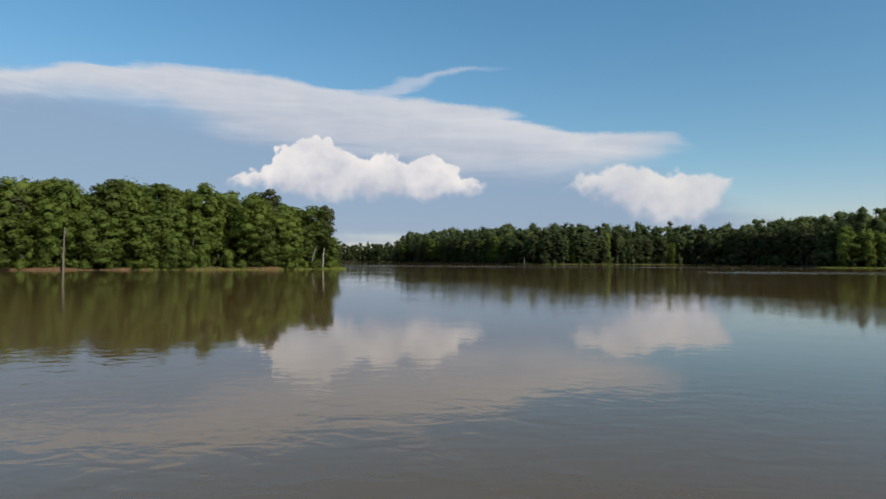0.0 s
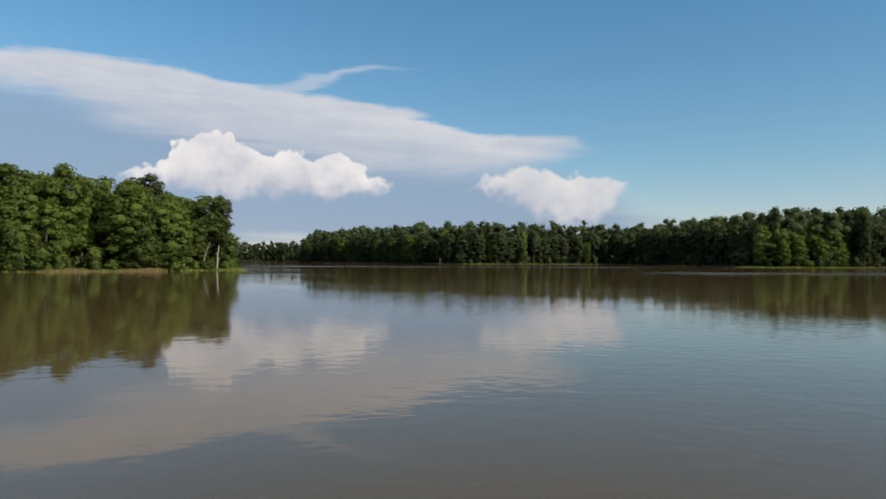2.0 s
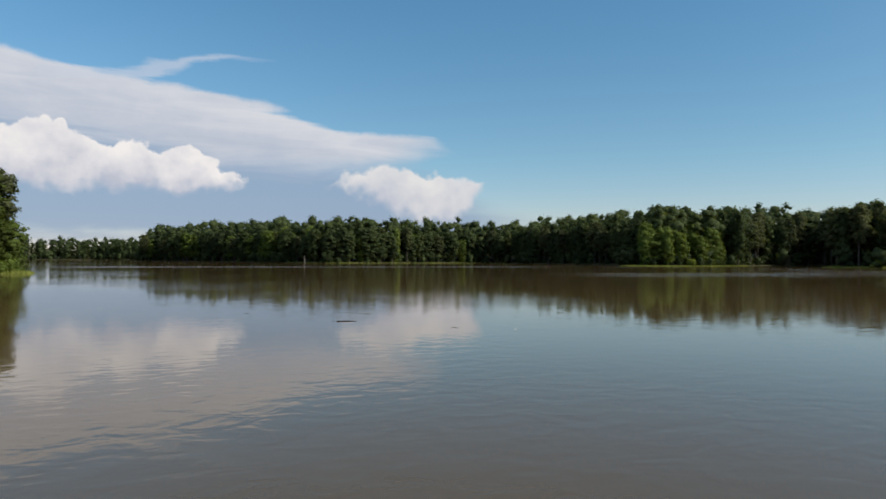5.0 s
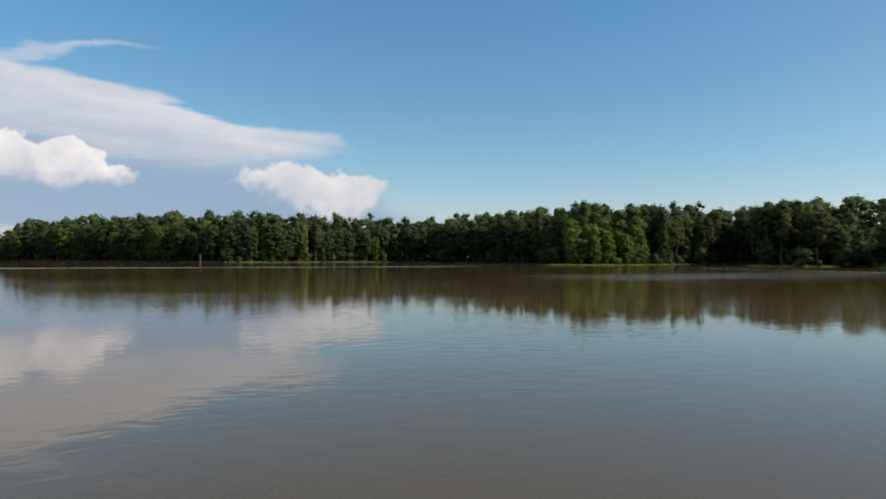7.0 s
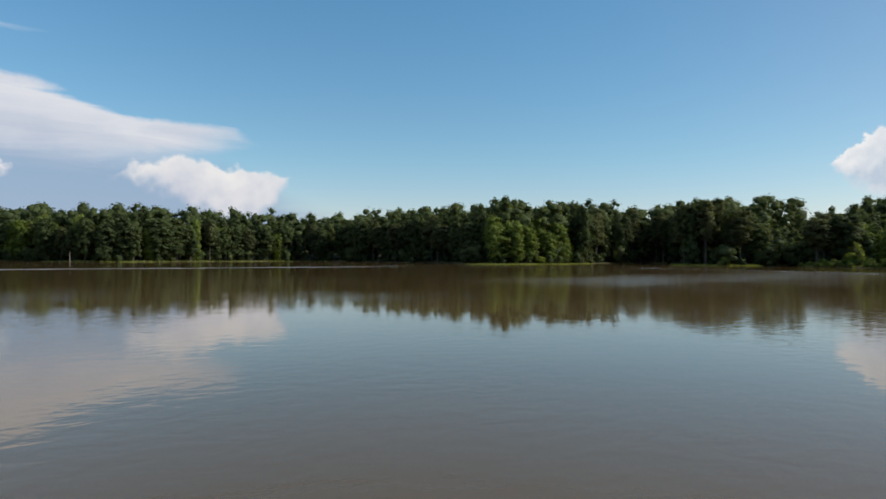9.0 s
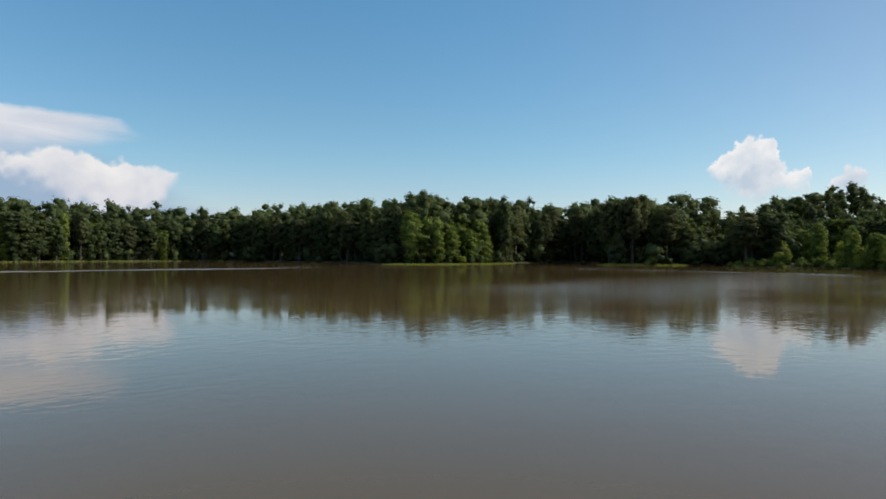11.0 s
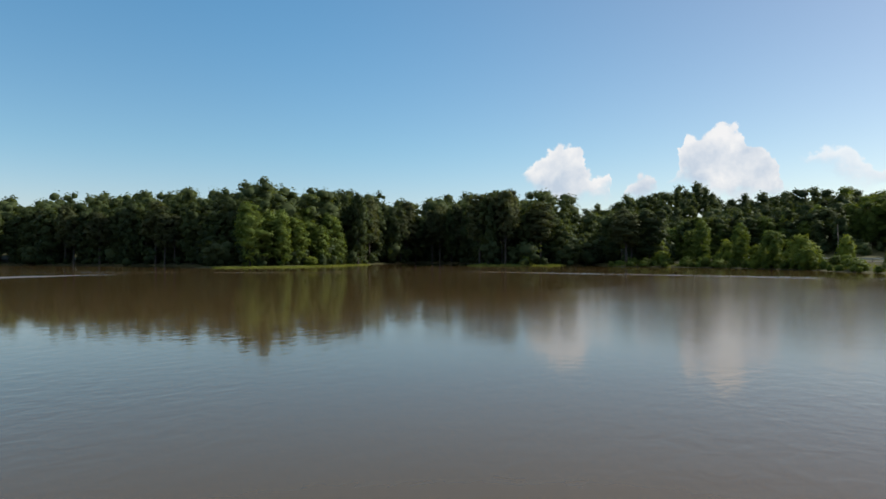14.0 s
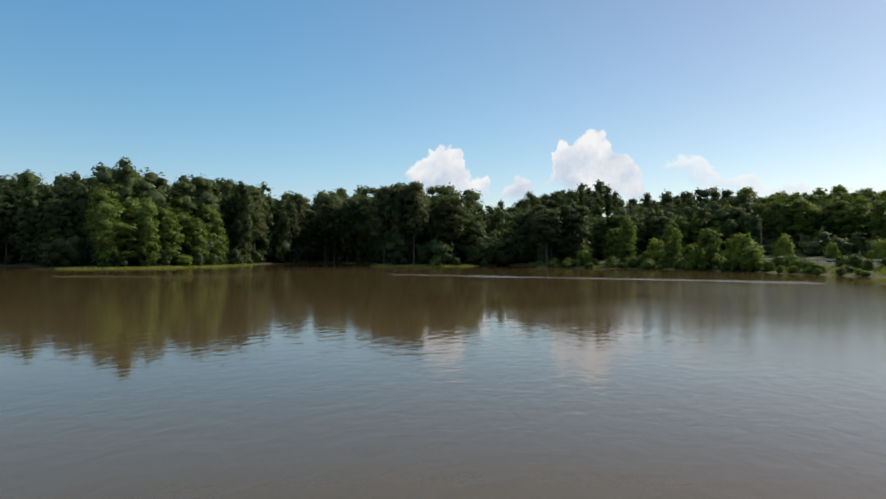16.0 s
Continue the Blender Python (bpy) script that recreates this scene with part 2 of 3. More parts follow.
PALE_BARK = bark("pale_bark", (0.24, 0.215, 0.175), (0.50, 0.46, 0.39))
DEAD_WOOD = bark("weathered_wood", (0.070, 0.060, 0.048), (0.20, 0.175, 0.145))
WET_WOOD = bark("wet_dark_wood", (0.008, 0.009, 0.010), (0.034, 0.034, 0.035), 8.0)
SOIL = earth("forest_floor", [(0.3, (0.035, 0.032, 0.016)), (0.5, (0.060, 0.062, 0.024)), (0.7, (0.095, 0.085, 0.040))])
CLAY = earth("red_clay", [(0.3, (0.060, 0.040, 0.022)), (0.7, (0.165, 0.095, 0.052))], 0.8)
ROADTOP = earth("worn_asphalt", [(0.3, (0.13, 0.125, 0.115)), (0.7, (0.24, 0.23, 0.21))], 0.6)

WATER, n = material("lake_water")
at = n.add("ShaderNodeNewGeometry").outputs["Position"]
skew = n.add("ShaderNodeMapping")
n.put(skew.inputs[0], at)
skew.inputs["Rotation"].default_value = (0, 0, radians(-14))
skew.inputs["Scale"].default_value = (0.75, 1.0, 1.0)
ripple = n.noise(skew.outputs[0], 1.9, 2.0, 0.5, 0.5).outputs["Fac"]
swell = n.noise(skew.outputs[0], 0.55, 2.0, 0.5).outputs["Fac"]
gust = n.step(n.noise(at, 0.035, 3.0).outputs["Fac"], 0.38, 0.62)
place = n.add("ShaderNodeSeparateXYZ")
n.put(place.inputs[0], at)


def wind_line(ax, ay, bx, by, half, gaps=0.36):
    """A streak of ruffled water between two places."""
    length = math.hypot(bx - ax, by - ay)
    ux, uy = (bx - ax) / length, (by - ay) / length
    dx, dy = n.math("SUBTRACT", place.outputs[0], ax), n.math("SUBTRACT", place.outputs[1], ay)
    u = n.math("ADD", n.math("MULTIPLY", dx, ux), n.math("MULTIPLY", dy, uy))
    v = n.math("ADD", n.math("MULTIPLY", dx, -uy), n.math("MULTIPLY", dy, ux))
    v = n.math("ADD", n.math("ABSOLUTE", v), n.math("MULTIPLY", n.math("SUBTRACT", n.noise(at, 0.06, 3.0).outputs["Fac"], 0.5), half * 1.6))
    inside = n.math("MULTIPLY", n.step(u, 0.0, 25.0), n.math("SUBTRACT", 1.0, n.step(u, length - 25.0, length)))
    broken = n.step(n.noise(at, 0.09, 3.0).outputs["Fac"], gaps, gaps + 0.24)
    return n.math("MULTIPLY", n.math("MULTIPLY", inside, broken), n.math("SUBTRACT", 1.0, n.step(v, half * 0.1, half)))


ruffle = n.math("MULTIPLY", wind_line(35, 128, 140, 156, 26, 0.1), 0.22)
for line, strength in (((-70, 224, 95, 243, 8, 0.25), 0.85), ((134, 218, 125, 70, 6.0, 0.3), 0.5), ((72, 288, 122, 200, 9), 0.3), ((100, 232, 178, 205, 7), 0.25), ((118, 245, 112, 80, 22), 0.09)):
    ruffle = n.math("MAXIMUM", ruffle, n.math("MULTIPLY", wind_line(*line), strength))
open_water = n.math("MULTIPLY_ADD", n.step(place.outputs[1], 60.0, 140.0), 0.15, 0.80)
gust = n.math("MULTIPLY", n.math("ADD", gust, n.math("MULTIPLY", ruffle, 1.2)), open_water)
height = n.math("ADD", n.math("MULTIPLY", ripple, n.math("MULTIPLY_ADD", gust, 0.8, 0.2)), n.math("MULTIPLY", swell, 0.22))
water = n.add("ShaderNodeBsdfPrincipled")
n.put(water.inputs["Base Color"], n.ramp(n.noise(at, 0.05, 4.0).outputs["Fac"], [(0.3, (0.079, 0.054, 0.022)), (0.7, (0.094, 0.064, 0.027))]))
n.put(water.inputs["Roughness"], n.math("MULTIPLY_ADD", ruffle, 0.42, n.math("MULTIPLY_ADD", gust, 0.02, 0.035)))
water.inputs["IOR"].default_value = 1.33
bump = n.add("ShaderNodeBump")
bump.inputs["Strength"].default_value, bump.inputs["Distance"].default_value = 1.0, 0.0115
n.put(bump.inputs["Height"], height), n.put(water.inputs["Normal"], bump.outputs[0])
finish(n, water.outputs[0])

# ---- ground and lake ----
SHORE = [(120, 60), (135, 105), (153, 130), (168, 144), (180, 150), (192, 166), (198, 182), (199, 199), (220, 207), (222, 216), (203, 218), (195, 228), (191, 239),
         (214, 250), (238, 272), (236, 292), (208, 290), (186, 277), (165, 269), (146, 268), (136, 273), (127, 282), (129, 286), (141, 290), (146, 305), (140, 335), (131, 370), (124, 402), (110, 411), (87, 408), (60, 397),
         (33, 386), (12, 392), (-8, 424), (-50, 478), (-106, 538), (-118, 600), (-118, 690), (-180, 725), (-300, 730), (-340, 500), (-240, 300), (-120, 226), (-70, 190), (-45, 164),
         (-40.2, 150), (-50, 134)]
SHORE += [(-62, 123), (-78, 113), (-95, 104), (-125, 95), (-170, 85), (-260, 60), (-330, -50), (-300, -250), (0, -350), (140, -250), (125, -50)]
ROAD = [(135, 40), (150, 95), (172, 124), (196, 147), (214, 166), (234, 177), (246, 186)]


def near_line(px, py, line, closed=False):
    """The distance of points from a line of segments."""
    best = np.full(np.shape(px), 1e9)
    ends = list(zip(line, line[1:] + line[:1])) if closed else list(zip(line, line[1:]))
    for (ax, ay), (bx, by) in ends:
        dx, dy = bx - ax, by - ay
        u = np.clip(((px - ax) * dx + (py - ay) * dy) / (dx * dx + dy * dy), 0, 1)
        best = np.minimum(best, np.hypot(px - ax - u * dx, py - ay - u * dy))
    return best


def inland(px, py):
    """Metres from the shore: above nought on land, below in the lake."""
    px, py = np.asarray(px, float), np.asarray(py, float)
    inside = np.zeros(px.shape, bool)
    for (ax, ay), (bx, by) in zip(SHORE, SHORE[1:] + SHORE[:1]):
        crosses = (ay > py) != (by > py)
        inside ^= crosses & (px < (bx - ax) * (py - ay) / ((by - ay) or 1e-9) + ax)
    wig = 1.3 * np.sin(px * 0.31 + 1.7 * np.sin(py * 0.13)) + 0.9 * np.sin(py * 0.43 + 1.1 * np.sin(px * 0.21))
    return np.where(inside, -1, 1) * near_line(px, py, SHORE, True) + wig * 0.6


def smooth(v):
    v = np.clip(v, 0, 1)
    return v * v * (3 - 2 * v)


def ground_at(px, py):
    px, py = np.asarray(px, float), np.asarray(py, float)
    d = inland(px, py)
    low = smooth((-20 - px) / 25) * smooth((300 - py) / 60)
    hill = 9.0 + 3.0 * np.sin(px * 0.017 + 1) * np.cos(py * 0.013) + 1.5 * np.sin(px * 0.041) * np.sin(py * 0.037)
    flatter = smooth((px - 170) / 25) * smooth((212 - py) / 20)
    ridge = 10.0 * smooth((px - 240) / 85) * smooth((255 - py) / 40)
    hill = (hill * (1 - low) + 2.5 * low) * (1 - 0.6 * flatter) + ridge + 5.0 * smooth((px - 185) / 30) * smooth((py - 225) / 25) * smooth((310 - py) / 30)
    z = np.where(d > 0, 0.10 * np.minimum(d, 8) + hill * smooth((d - 6) / 95) + 0.15 * np.sin(px * 0.7) * np.sin(py * 0.6) * smooth(d / 6), np.maximum(0.22 * d, -3.0))
    flat = 1 - smooth((near_line(px, py, ROAD) - 4) / 9)
    flat = flat * smooth((d - 1) / 4)
    return z * (1 - flat) + 1.7 * flat


def mesh_of(name, verts, faces):
    """A mesh from an array of places and an array of faces, all with one count of corners."""
    verts, faces = np.asarray(verts, np.float32), np.asarray(faces, np.int32)
    data = bpy.data.meshes.new(name)
    data.vertices.add(len(verts))
    data.vertices.foreach_set("co", verts.ravel())
    data.loops.add(faces.size)
    data.loops.foreach_set("vertex_index", faces.ravel())
    data.polygons.add(len(faces))
    data.polygons.foreach_set("loop_start", np.arange(len(faces), dtype=np.int32) * faces.shape[1])
    data.update(calc_edges=True)
    return data


def sheet(xs, ys, height):
    gx, gy = np.meshgrid(xs, ys)
    verts = np.stack([gx.ravel(), gy.ravel(), height(gx.ravel(), gy.ravel())], 1)
    c, r = len(xs), len(ys)
    k = (np.arange(r - 1)[:, None] * c + np.arange(c - 1)[None]).ravel()
    return verts, np.stack([k, k + 1, k + c + 1, k + c], 1)


def spread(low, high, fine, far):
    """Places along an axis: fine in the middle, ever wider towards the horizon."""
    out = [float(v) for v in np.arange(low, high + fine, fine)]
    step, a, b = fine, low, out[-1]
    left, right = [], []
    while a > -far or b < far:
        step *= 1.22
        a, b = a - step, b + step
        left.append(max(a, -far)), right.append(min(b, far))
    return np.array(sorted(set(left + out + right)))


ground = new("ground", mesh_of("ground", *sheet(spread(-340, 310, 4.0, 4600), spread(60, 764, 4.0, 4600), ground_at)))
ground.data.materials.append(SOIL)
ground.data.shade_smooth()
tagged(ground, "wooded ground with bare soil and leaf litter round the lake", "ground", kind="structure")
lake = new("water", mesh_of("water", [(-700, -700, 0), (700, -700, 0), (700, 900, 0), (-700, 900, 0)], [(0, 1, 2, 3)]))
lake.data.materials.append(WATER)
tagged(lake, "calm brown lake water with faint ripples reflecting sky and trees", "lake", kind="structure")

# ---- plants ----
def part(name, data, mat, parent, label=""):
    ob = new(name, data)
    if not data.materials:
        data.materials.append(mat)
    ob.parent = parent
    return tagged(ob, label)


def unit(v):
    return v / (np.linalg.norm(v, axis=1)[:, None] + 1e-9)


def clump():
    """A twenty-sided ball: places and faces."""
    bm = bmesh.new()
    bmesh.ops.create_icosphere(bm, subdivisions=1, radius=1)
    places, faces = np.array([v.co[:] for v in bm.verts]), np.array([[v.index for v in f.verts] for f in bm.faces])
    bm.free()
    return places, faces


CLUMP, CLUMP_FACES = clump()


def leaves_on(rng, centres, radii, count, size, tuft=12, layered=0.5, hang=0.0):
    """A crown's leaves, three corners each: tufts on the skins of the lobes, spread flat in boughs, round uneven clumps that close the crown."""
    centres, radii = np.asarray(centres, float), np.asarray(radii, float)
    share = radii[:, 0] * (radii[:, 0] + radii[:, 2])
    share /= share.sum()
    tufts = max(1, count // tuft)
    pick = rng.choice(len(centres), tufts, p=share)
    way = rng.normal(size=(tufts, 3))
    way[:, 2] = way[:, 2] * 0.9 + 0.35 - hang
    way = unit(way)
    skin = np.repeat(way, tuft, axis=0)
    heart = centres[pick] + way * radii[pick] * (0.84 + 0.16 * rng.random((tufts, 1)))
    reach = size * (0.9 + 0.6 * rng.random((tufts, 1)))
    tip = unit(way * 0.55 + (0, 0, 0.75 - 1.2 * hang))          # each bough faces out and up
    k = tufts * tuft
    offset = np.clip(rng.normal(size=(tufts, tuft, 3)) * 0.6, -1, 1)
    along = (offset * tip[:, None]).sum(2, keepdims=True)
    offset -= along * tip[:, None] * layered
    where = (heart[:, None] + offset * reach[:, None]).reshape(k, 3)
    face = unit(np.repeat(tip, tuft, axis=0) + offset.reshape(k, 3) * 0.35 + rng.normal(size=(k, 3)) * 0.34)
    k = len(where)
    side = unit(np.cross(face, rng.normal(size=(k, 3))))
    along = np.cross(face, side)
    s = size * (0.6 + 0.8 * rng.random((k, 1)))
    a, b = side * s * 0.60, along * s * (0.6 + 0.4 * rng.random((k, 1)))
    bend = face * s * 0.2
    verts = np.stack([where - a * (0.6 + 0.6 * rng.random((k, 1))) - b * 0.4, where + a - b * (0.1 + 0.6 * rng.random((k, 1))) + bend, where + b + a * (rng.random((k, 1)) - 0.5)], 1)
    flat = np.cross(verts[:, 1] - verts[:, 0], verts[:, 2] - verts[:, 0])
    turned = (flat * skin).sum(1) < 0
    verts[turned] = verts[turned][:, ::-1]
    flat[turned] *= -1
    shade = unit(skin + 0.45 * unit(flat) + 0.35 * unit(where - centres.mean(0)))
    ball = np.repeat(CLUMP[None], len(centres), axis=0)
    ball = unit((ball + rng.normal(size=ball.shape) * 0.10).reshape(-1, 3)).reshape(ball.shape)
    lump = centres[:, None] + ball * radii[:, None] * (0.58 + 0.24 * rng.random((len(centres), len(CLUMP), 1)))
    soft = unit((ball + 0.35 * unit(centres - centres.mean(0))[:, None]).reshape(-1, 3)).reshape(ball.shape)
    corners = CLUMP_FACES.ravel()
    return np.concatenate([verts.reshape(-1, 3), lump[:, corners].reshape(-1, 3)]), np.concatenate([np.repeat(shade, 3, axis=0), soft[:, corners].reshape(-1, 3)])


def leaf_mesh(name, verts, shade):
    """Leaves as one mesh, shaded roundly over each bough."""
    data = mesh_of(name, verts, np.arange(len(verts)).reshape(-1, 3))
    data.shade_smooth()
    data.normals_split_custom_set_from_vertices(shade.astype(np.float32).tolist())
    return data


def tube(points, radii, sides=7):
    """A tapered limb along points: places and faces."""
    points = np.asarray(points, float)
    verts, faces = [], []
    for n, (p, r) in enumerate(zip(points, radii)):
        ahead = points[min(n + 1, len(points) - 1)] - points[max(n - 1, 0)]
        ahead /= np.linalg.norm(ahead) + 1e-9
        u = np.cross(ahead, (0.31, 0.95, 0.05))
        u /= np.linalg.norm(u) + 1e-9
        v = np.cross(ahead, u)
        for k in range(sides):
            t = 2 * math.pi * k / sides
            verts.append(p + r * (math.cos(t) * u + math.sin(t) * v))
    for n in range(len(points) - 1):
        for k in range(sides):
            a, b = n * sides + k, n * sides + (k + 1) % sides
            faces.append((a, b, b + sides, a + sides))
    return np.array(verts), np.array(faces)


def joined(pieces):
    verts, faces, count = [], [], 0
    for v, f in pieces:
        verts.append(v), faces.append(np.asarray(f) + count)
        count += len(v)
    return np.concatenate(verts), np.concatenate(faces)


def crown_lobes(rng, tall, wide, base, count, shape, top=0.92):
    """Centres and half-sizes of the lobes of a crown, the last of them its rounded top."""
    centres, radii = [], []
    for n in range(count):
        u = base + (top - 0.06 - base) * ((n + rng.random()) / count)
        full = shape(u) * wide / 2
        turn = n * 2.4 + rng.random() * 1.2
        r = max(full * (0.26 + 0.30 * rng.random()), wide * 0.11) * (30 / count) ** 0.3
        reach = max(0.0, full * (0.72 + 0.38 * rng.random()) - r)
        centres.append((reach * math.cos(turn), reach * math.sin(turn), u * tall))
        radii.append((r, r, r * (0.62 + 0.3 * rng.random())))
    r = wide * (0.15 + 0.05 * rng.random()) * (30 / count) ** 0.3
    centres.append((wide * 0.06 * rng.normal(), wide * 0.06 * rng.normal(), tall * top - r * 0.8))
    radii.append((r, r, r * 0.8))
    return np.array(centres), np.array(radii)


def oak_shape(u):
    return 0.16 + 0.84 * max(0.0, 1 - abs((u - 0.50) / 0.52) ** 2.6) ** 0.6


def edge_shape(u):
    return 0.14 + 0.86 * max(0.0, 1 - abs((u - 0.32) / 0.70) ** 2.2) ** 0.65


def pine_shape(u):
    return 0.24 + 0.76 * math.sin(math.pi * min(max((u - 0.10) / 0.96, 0), 1)) ** 0.8


def column_shape(u):
    return 0.34 + 0.66 * math.sin(math.pi * min(max(u * 0.92 + 0.08, 0), 1)) ** 0.6


def trunk_of(rng, tall, thick, centres, limbs=6):
    lean = rng.normal(size=2) * 0.25
    line = [(lean[0] * u * u, lean[1] * u * u, -0.4 + u * tall * 0.8) for u in (0, 0.12, 0.35, 0.65, 1)]
    pieces = [tube(line, [thick * 1.5, thick * 1.1, thick * 0.9, thick * 0.6, thick * 0.2])]
    for n in rng.choice(len(centres), min(limbs, len(centres)), replace=False):
        c = centres[n]
        root = np.array([0, 0, max(c[2] - 2.5, c[2] * 0.65)])
        root[:2] = lean * (root[2] / tall) ** 2
        mid = root * 0.5 + c * 0.5 + (0, 0, 0.4)
        pieces.append(tube([root, mid, c], [thick * 0.42, thick * 0.26, thick * 0.08], 5))
    return joined(pieces)


KINDS = {
    #        tall  wide  base lobes shape         leaves size  leaf mat   bark   thick layered hang
    "oak": (19.0, 9.5, 0.16, 30, oak_shape, 5200, 0.46, LEAF_OAK, BARK, 0.28, 0.65, 0.0),
    "oak_shaded": (19.0, 9.0, 0.14, 30, oak_shape, 5200, 0.46, LEAF_SHADED, BARK, 0.28, 0.6, 0.0),
    "edge": (14.0, 9.0, 0.03, 32, edge_shape, 5200, 0.42, LEAF_OAK, BARK, 0.24, 0.75, 0.05),
    "pine": (21.0, 7.0, 0.34, 24, pine_shape, 4600, 0.42, LEAF_PINE, BARK, 0.24, 0.3, 0.0),
    "vine": (16.0, 6.0, 0.02, 30, column_shape, 4600, 0.42, LEAF_VINE, BARK, 0.22, 0.2, 0.45),
    "bush": (5.0, 6.0, 0.06, 18, edge_shape, 3000, 0.30, LEAF_BUSH, BARK, 0.10, 0.4, 0.0),
    "shrub": (2.6, 4.0, 0.05, 8, edge_shape, 640, 0.34, LEAF_OAK, BARK, 0.06, 0.4, 0.0),
}
NAMES = {"oak": ("broadleaf_tree", "tree"), "oak_shaded": ("broadleaf_tree", "tree"), "edge": ("broadleaf_tree", "tree"), "pine": ("pine_tree", "tree"), "vine": ("vine_covered_tree", "tree"), "bush": ("bush", "bush"), "shrub": ("shrub", "shrub")}
LABELS = {"oak": "tall full-crowned green broadleaf tree in the lakeside wood", "oak_shaded": "tall broadleaf tree in the lakeside wood, its leaves coloured darker for shade", "edge": "green broadleaf tree leafy down to the lake's edge",
          "pine": "tall dark green pine with a rounded top in the lakeside wood", "vine": "slender tree draped in bright green vines by the water",
          "bush": "bright yellow-green rounded bush on the lake bank", "shrub": "low green shrub growing on the lake bank"}
GROUPS = {"oak": "trees along the shore", "oak_shaded": "trees along the shore", "edge": "trees along the shore", "pine": "pines along the shore", "vine": "vine-covered trees", "bush": "bushes on the bank", "shrub": "shrubs on the bank"}
models = {}


def model(kind, variant, fine):
    """The two meshes of a kind of plant, made once; fine: 0 to 2, with smaller and more leaves where the camera passes nearer."""
    if (kind, variant, fine) not in models:
        tall, wide, base, lobes, shape, count, size, leaf, wood, thick, layered, hang = KINDS[kind]
        rng = np.random.default_rng(100 * list(KINDS).index(kind) + variant)
        centres, radii = crown_lobes(rng, tall, wide, base, lobes, shape, 0.90 + 0.04 * rng.random())
        if kind == "pine":
            radii[:, 2] *= 0.75
        count, size = {2: (round(count * 1.1), size * 0.84), 1: (round(count * 0.72), size * 1.0), 0: (round(count * 0.44), size * 1.25)}[int(fine)]
        crown = leaf_mesh("crown", *leaves_on(rng, centres, radii, count, size, 4, layered, hang))
        crown.materials.append(leaf)
        trunk = mesh_of("trunk", *trunk_of(rng, tall, thick, centres))
        trunk.materials.append(wood)
        trunk.shade_smooth()
        models[kind, variant, fine] = trunk, crown
    return models[kind, variant, fine]


def plant(kind, variant, x, y, tall, wide=None, turn=0.0, z=None, label="", fine=True):
    """One tree or bush of that height in metres, standing on the ground."""
    trunk, crown = model(kind, variant, fine)
    name, category = NAMES[kind]
    base = new(name)
    s = tall / KINDS[kind][0]
    f = s if wide is None else wide / KINDS[kind][1]
    base.matrix_world = pose(x, y, float(ground_at(x, y)) if z is None else z, 0, 0, turn) @ Matrix.Diagonal((f, f, s, 1))
    part("trunk", trunk, None, base)
    part("crown", crown, None, base)
    return tagged(base, label or LABELS[kind], category, GROUPS[kind])


def beside(line, spacing, rng, off):
    """Places along a line, off metres to its right."""
    out = []
    for (ax, ay), (bx, by) in zip(line, line[1:]):
        length = math.hypot(bx - ax, by - ay)
        for k in range(max(1, round(length / spacing))):
            u = (k + rng.random()) / max(1, round(length / spacing))
            nx, ny = (by - ay) / length, -(bx - ax) / length
            d = off * (0.5 + 1.0 * rng.random())
            out.append((ax + u * (bx - ax) + nx * d, ay + u * (by - ay) + ny * d))
    return out


def corner(x, y):
    return min(range(len(SHORE)), key=lambda n: math.hypot(SHORE[n][0] - x, SHORE[n][1] - y))


SPANS = {"oak": 9.6, "oak_shaded": 9.2, "edge": 9.4, "pine": 7.2, "vine": 6.0}        # usual widths of crowns
placed = []
OPEN = [(-45.5, 149, 7.2), (-50, 147.5, 6.2), (-41, 151, 6.0)]        # grass kept clear of trees


def free(x, y, gap):
    return all((x - a) ** 2 + (y - b) ** 2 > gap * gap for a, b in placed) and all((x - a) ** 2 + (y - b) ** 2 > r * r for a, b, r in OPEN)


def stand(line, rows, heights, kinds, seed, gap=3.0, spacing=4.3, rise=None, fine=True, back=1.2):
    """Rows of single trees beside a line. rise: a factor of the height by place; back: the least distance from the water."""
    rng = np.random.default_rng(seed)
    for off in rows:
        for x, y in beside(line, spacing, rng, off):
            d = float(inland(x, y))
            if d < back or not free(x, y, gap) or float(near_line(x, y, ROAD[:6])) < 9:
                continue
            placed.append((x, y))
            kind = kinds[int(rng.integers(len(kinds)))]
            if off < 6 and kind in ("oak", "oak_shaded") and fine == 2:
                kind = "edge"
            tall = (heights[0] - 2.0 + (heights[1] - heights[0] + 1.6) * rng.random()) * (0.8 if kind == "edge" else 1.0) * (rise(x, y) if rise else 1.0)
            plant(kind, int(rng.integers(6)), x, y, tall, SPANS[kind] * (0.75 + 0.6 * rng.random()), 360 * rng.random(), fine=fine)


def shore(first, last):
    return SHORE[corner(*first):corner(*last) + 1]


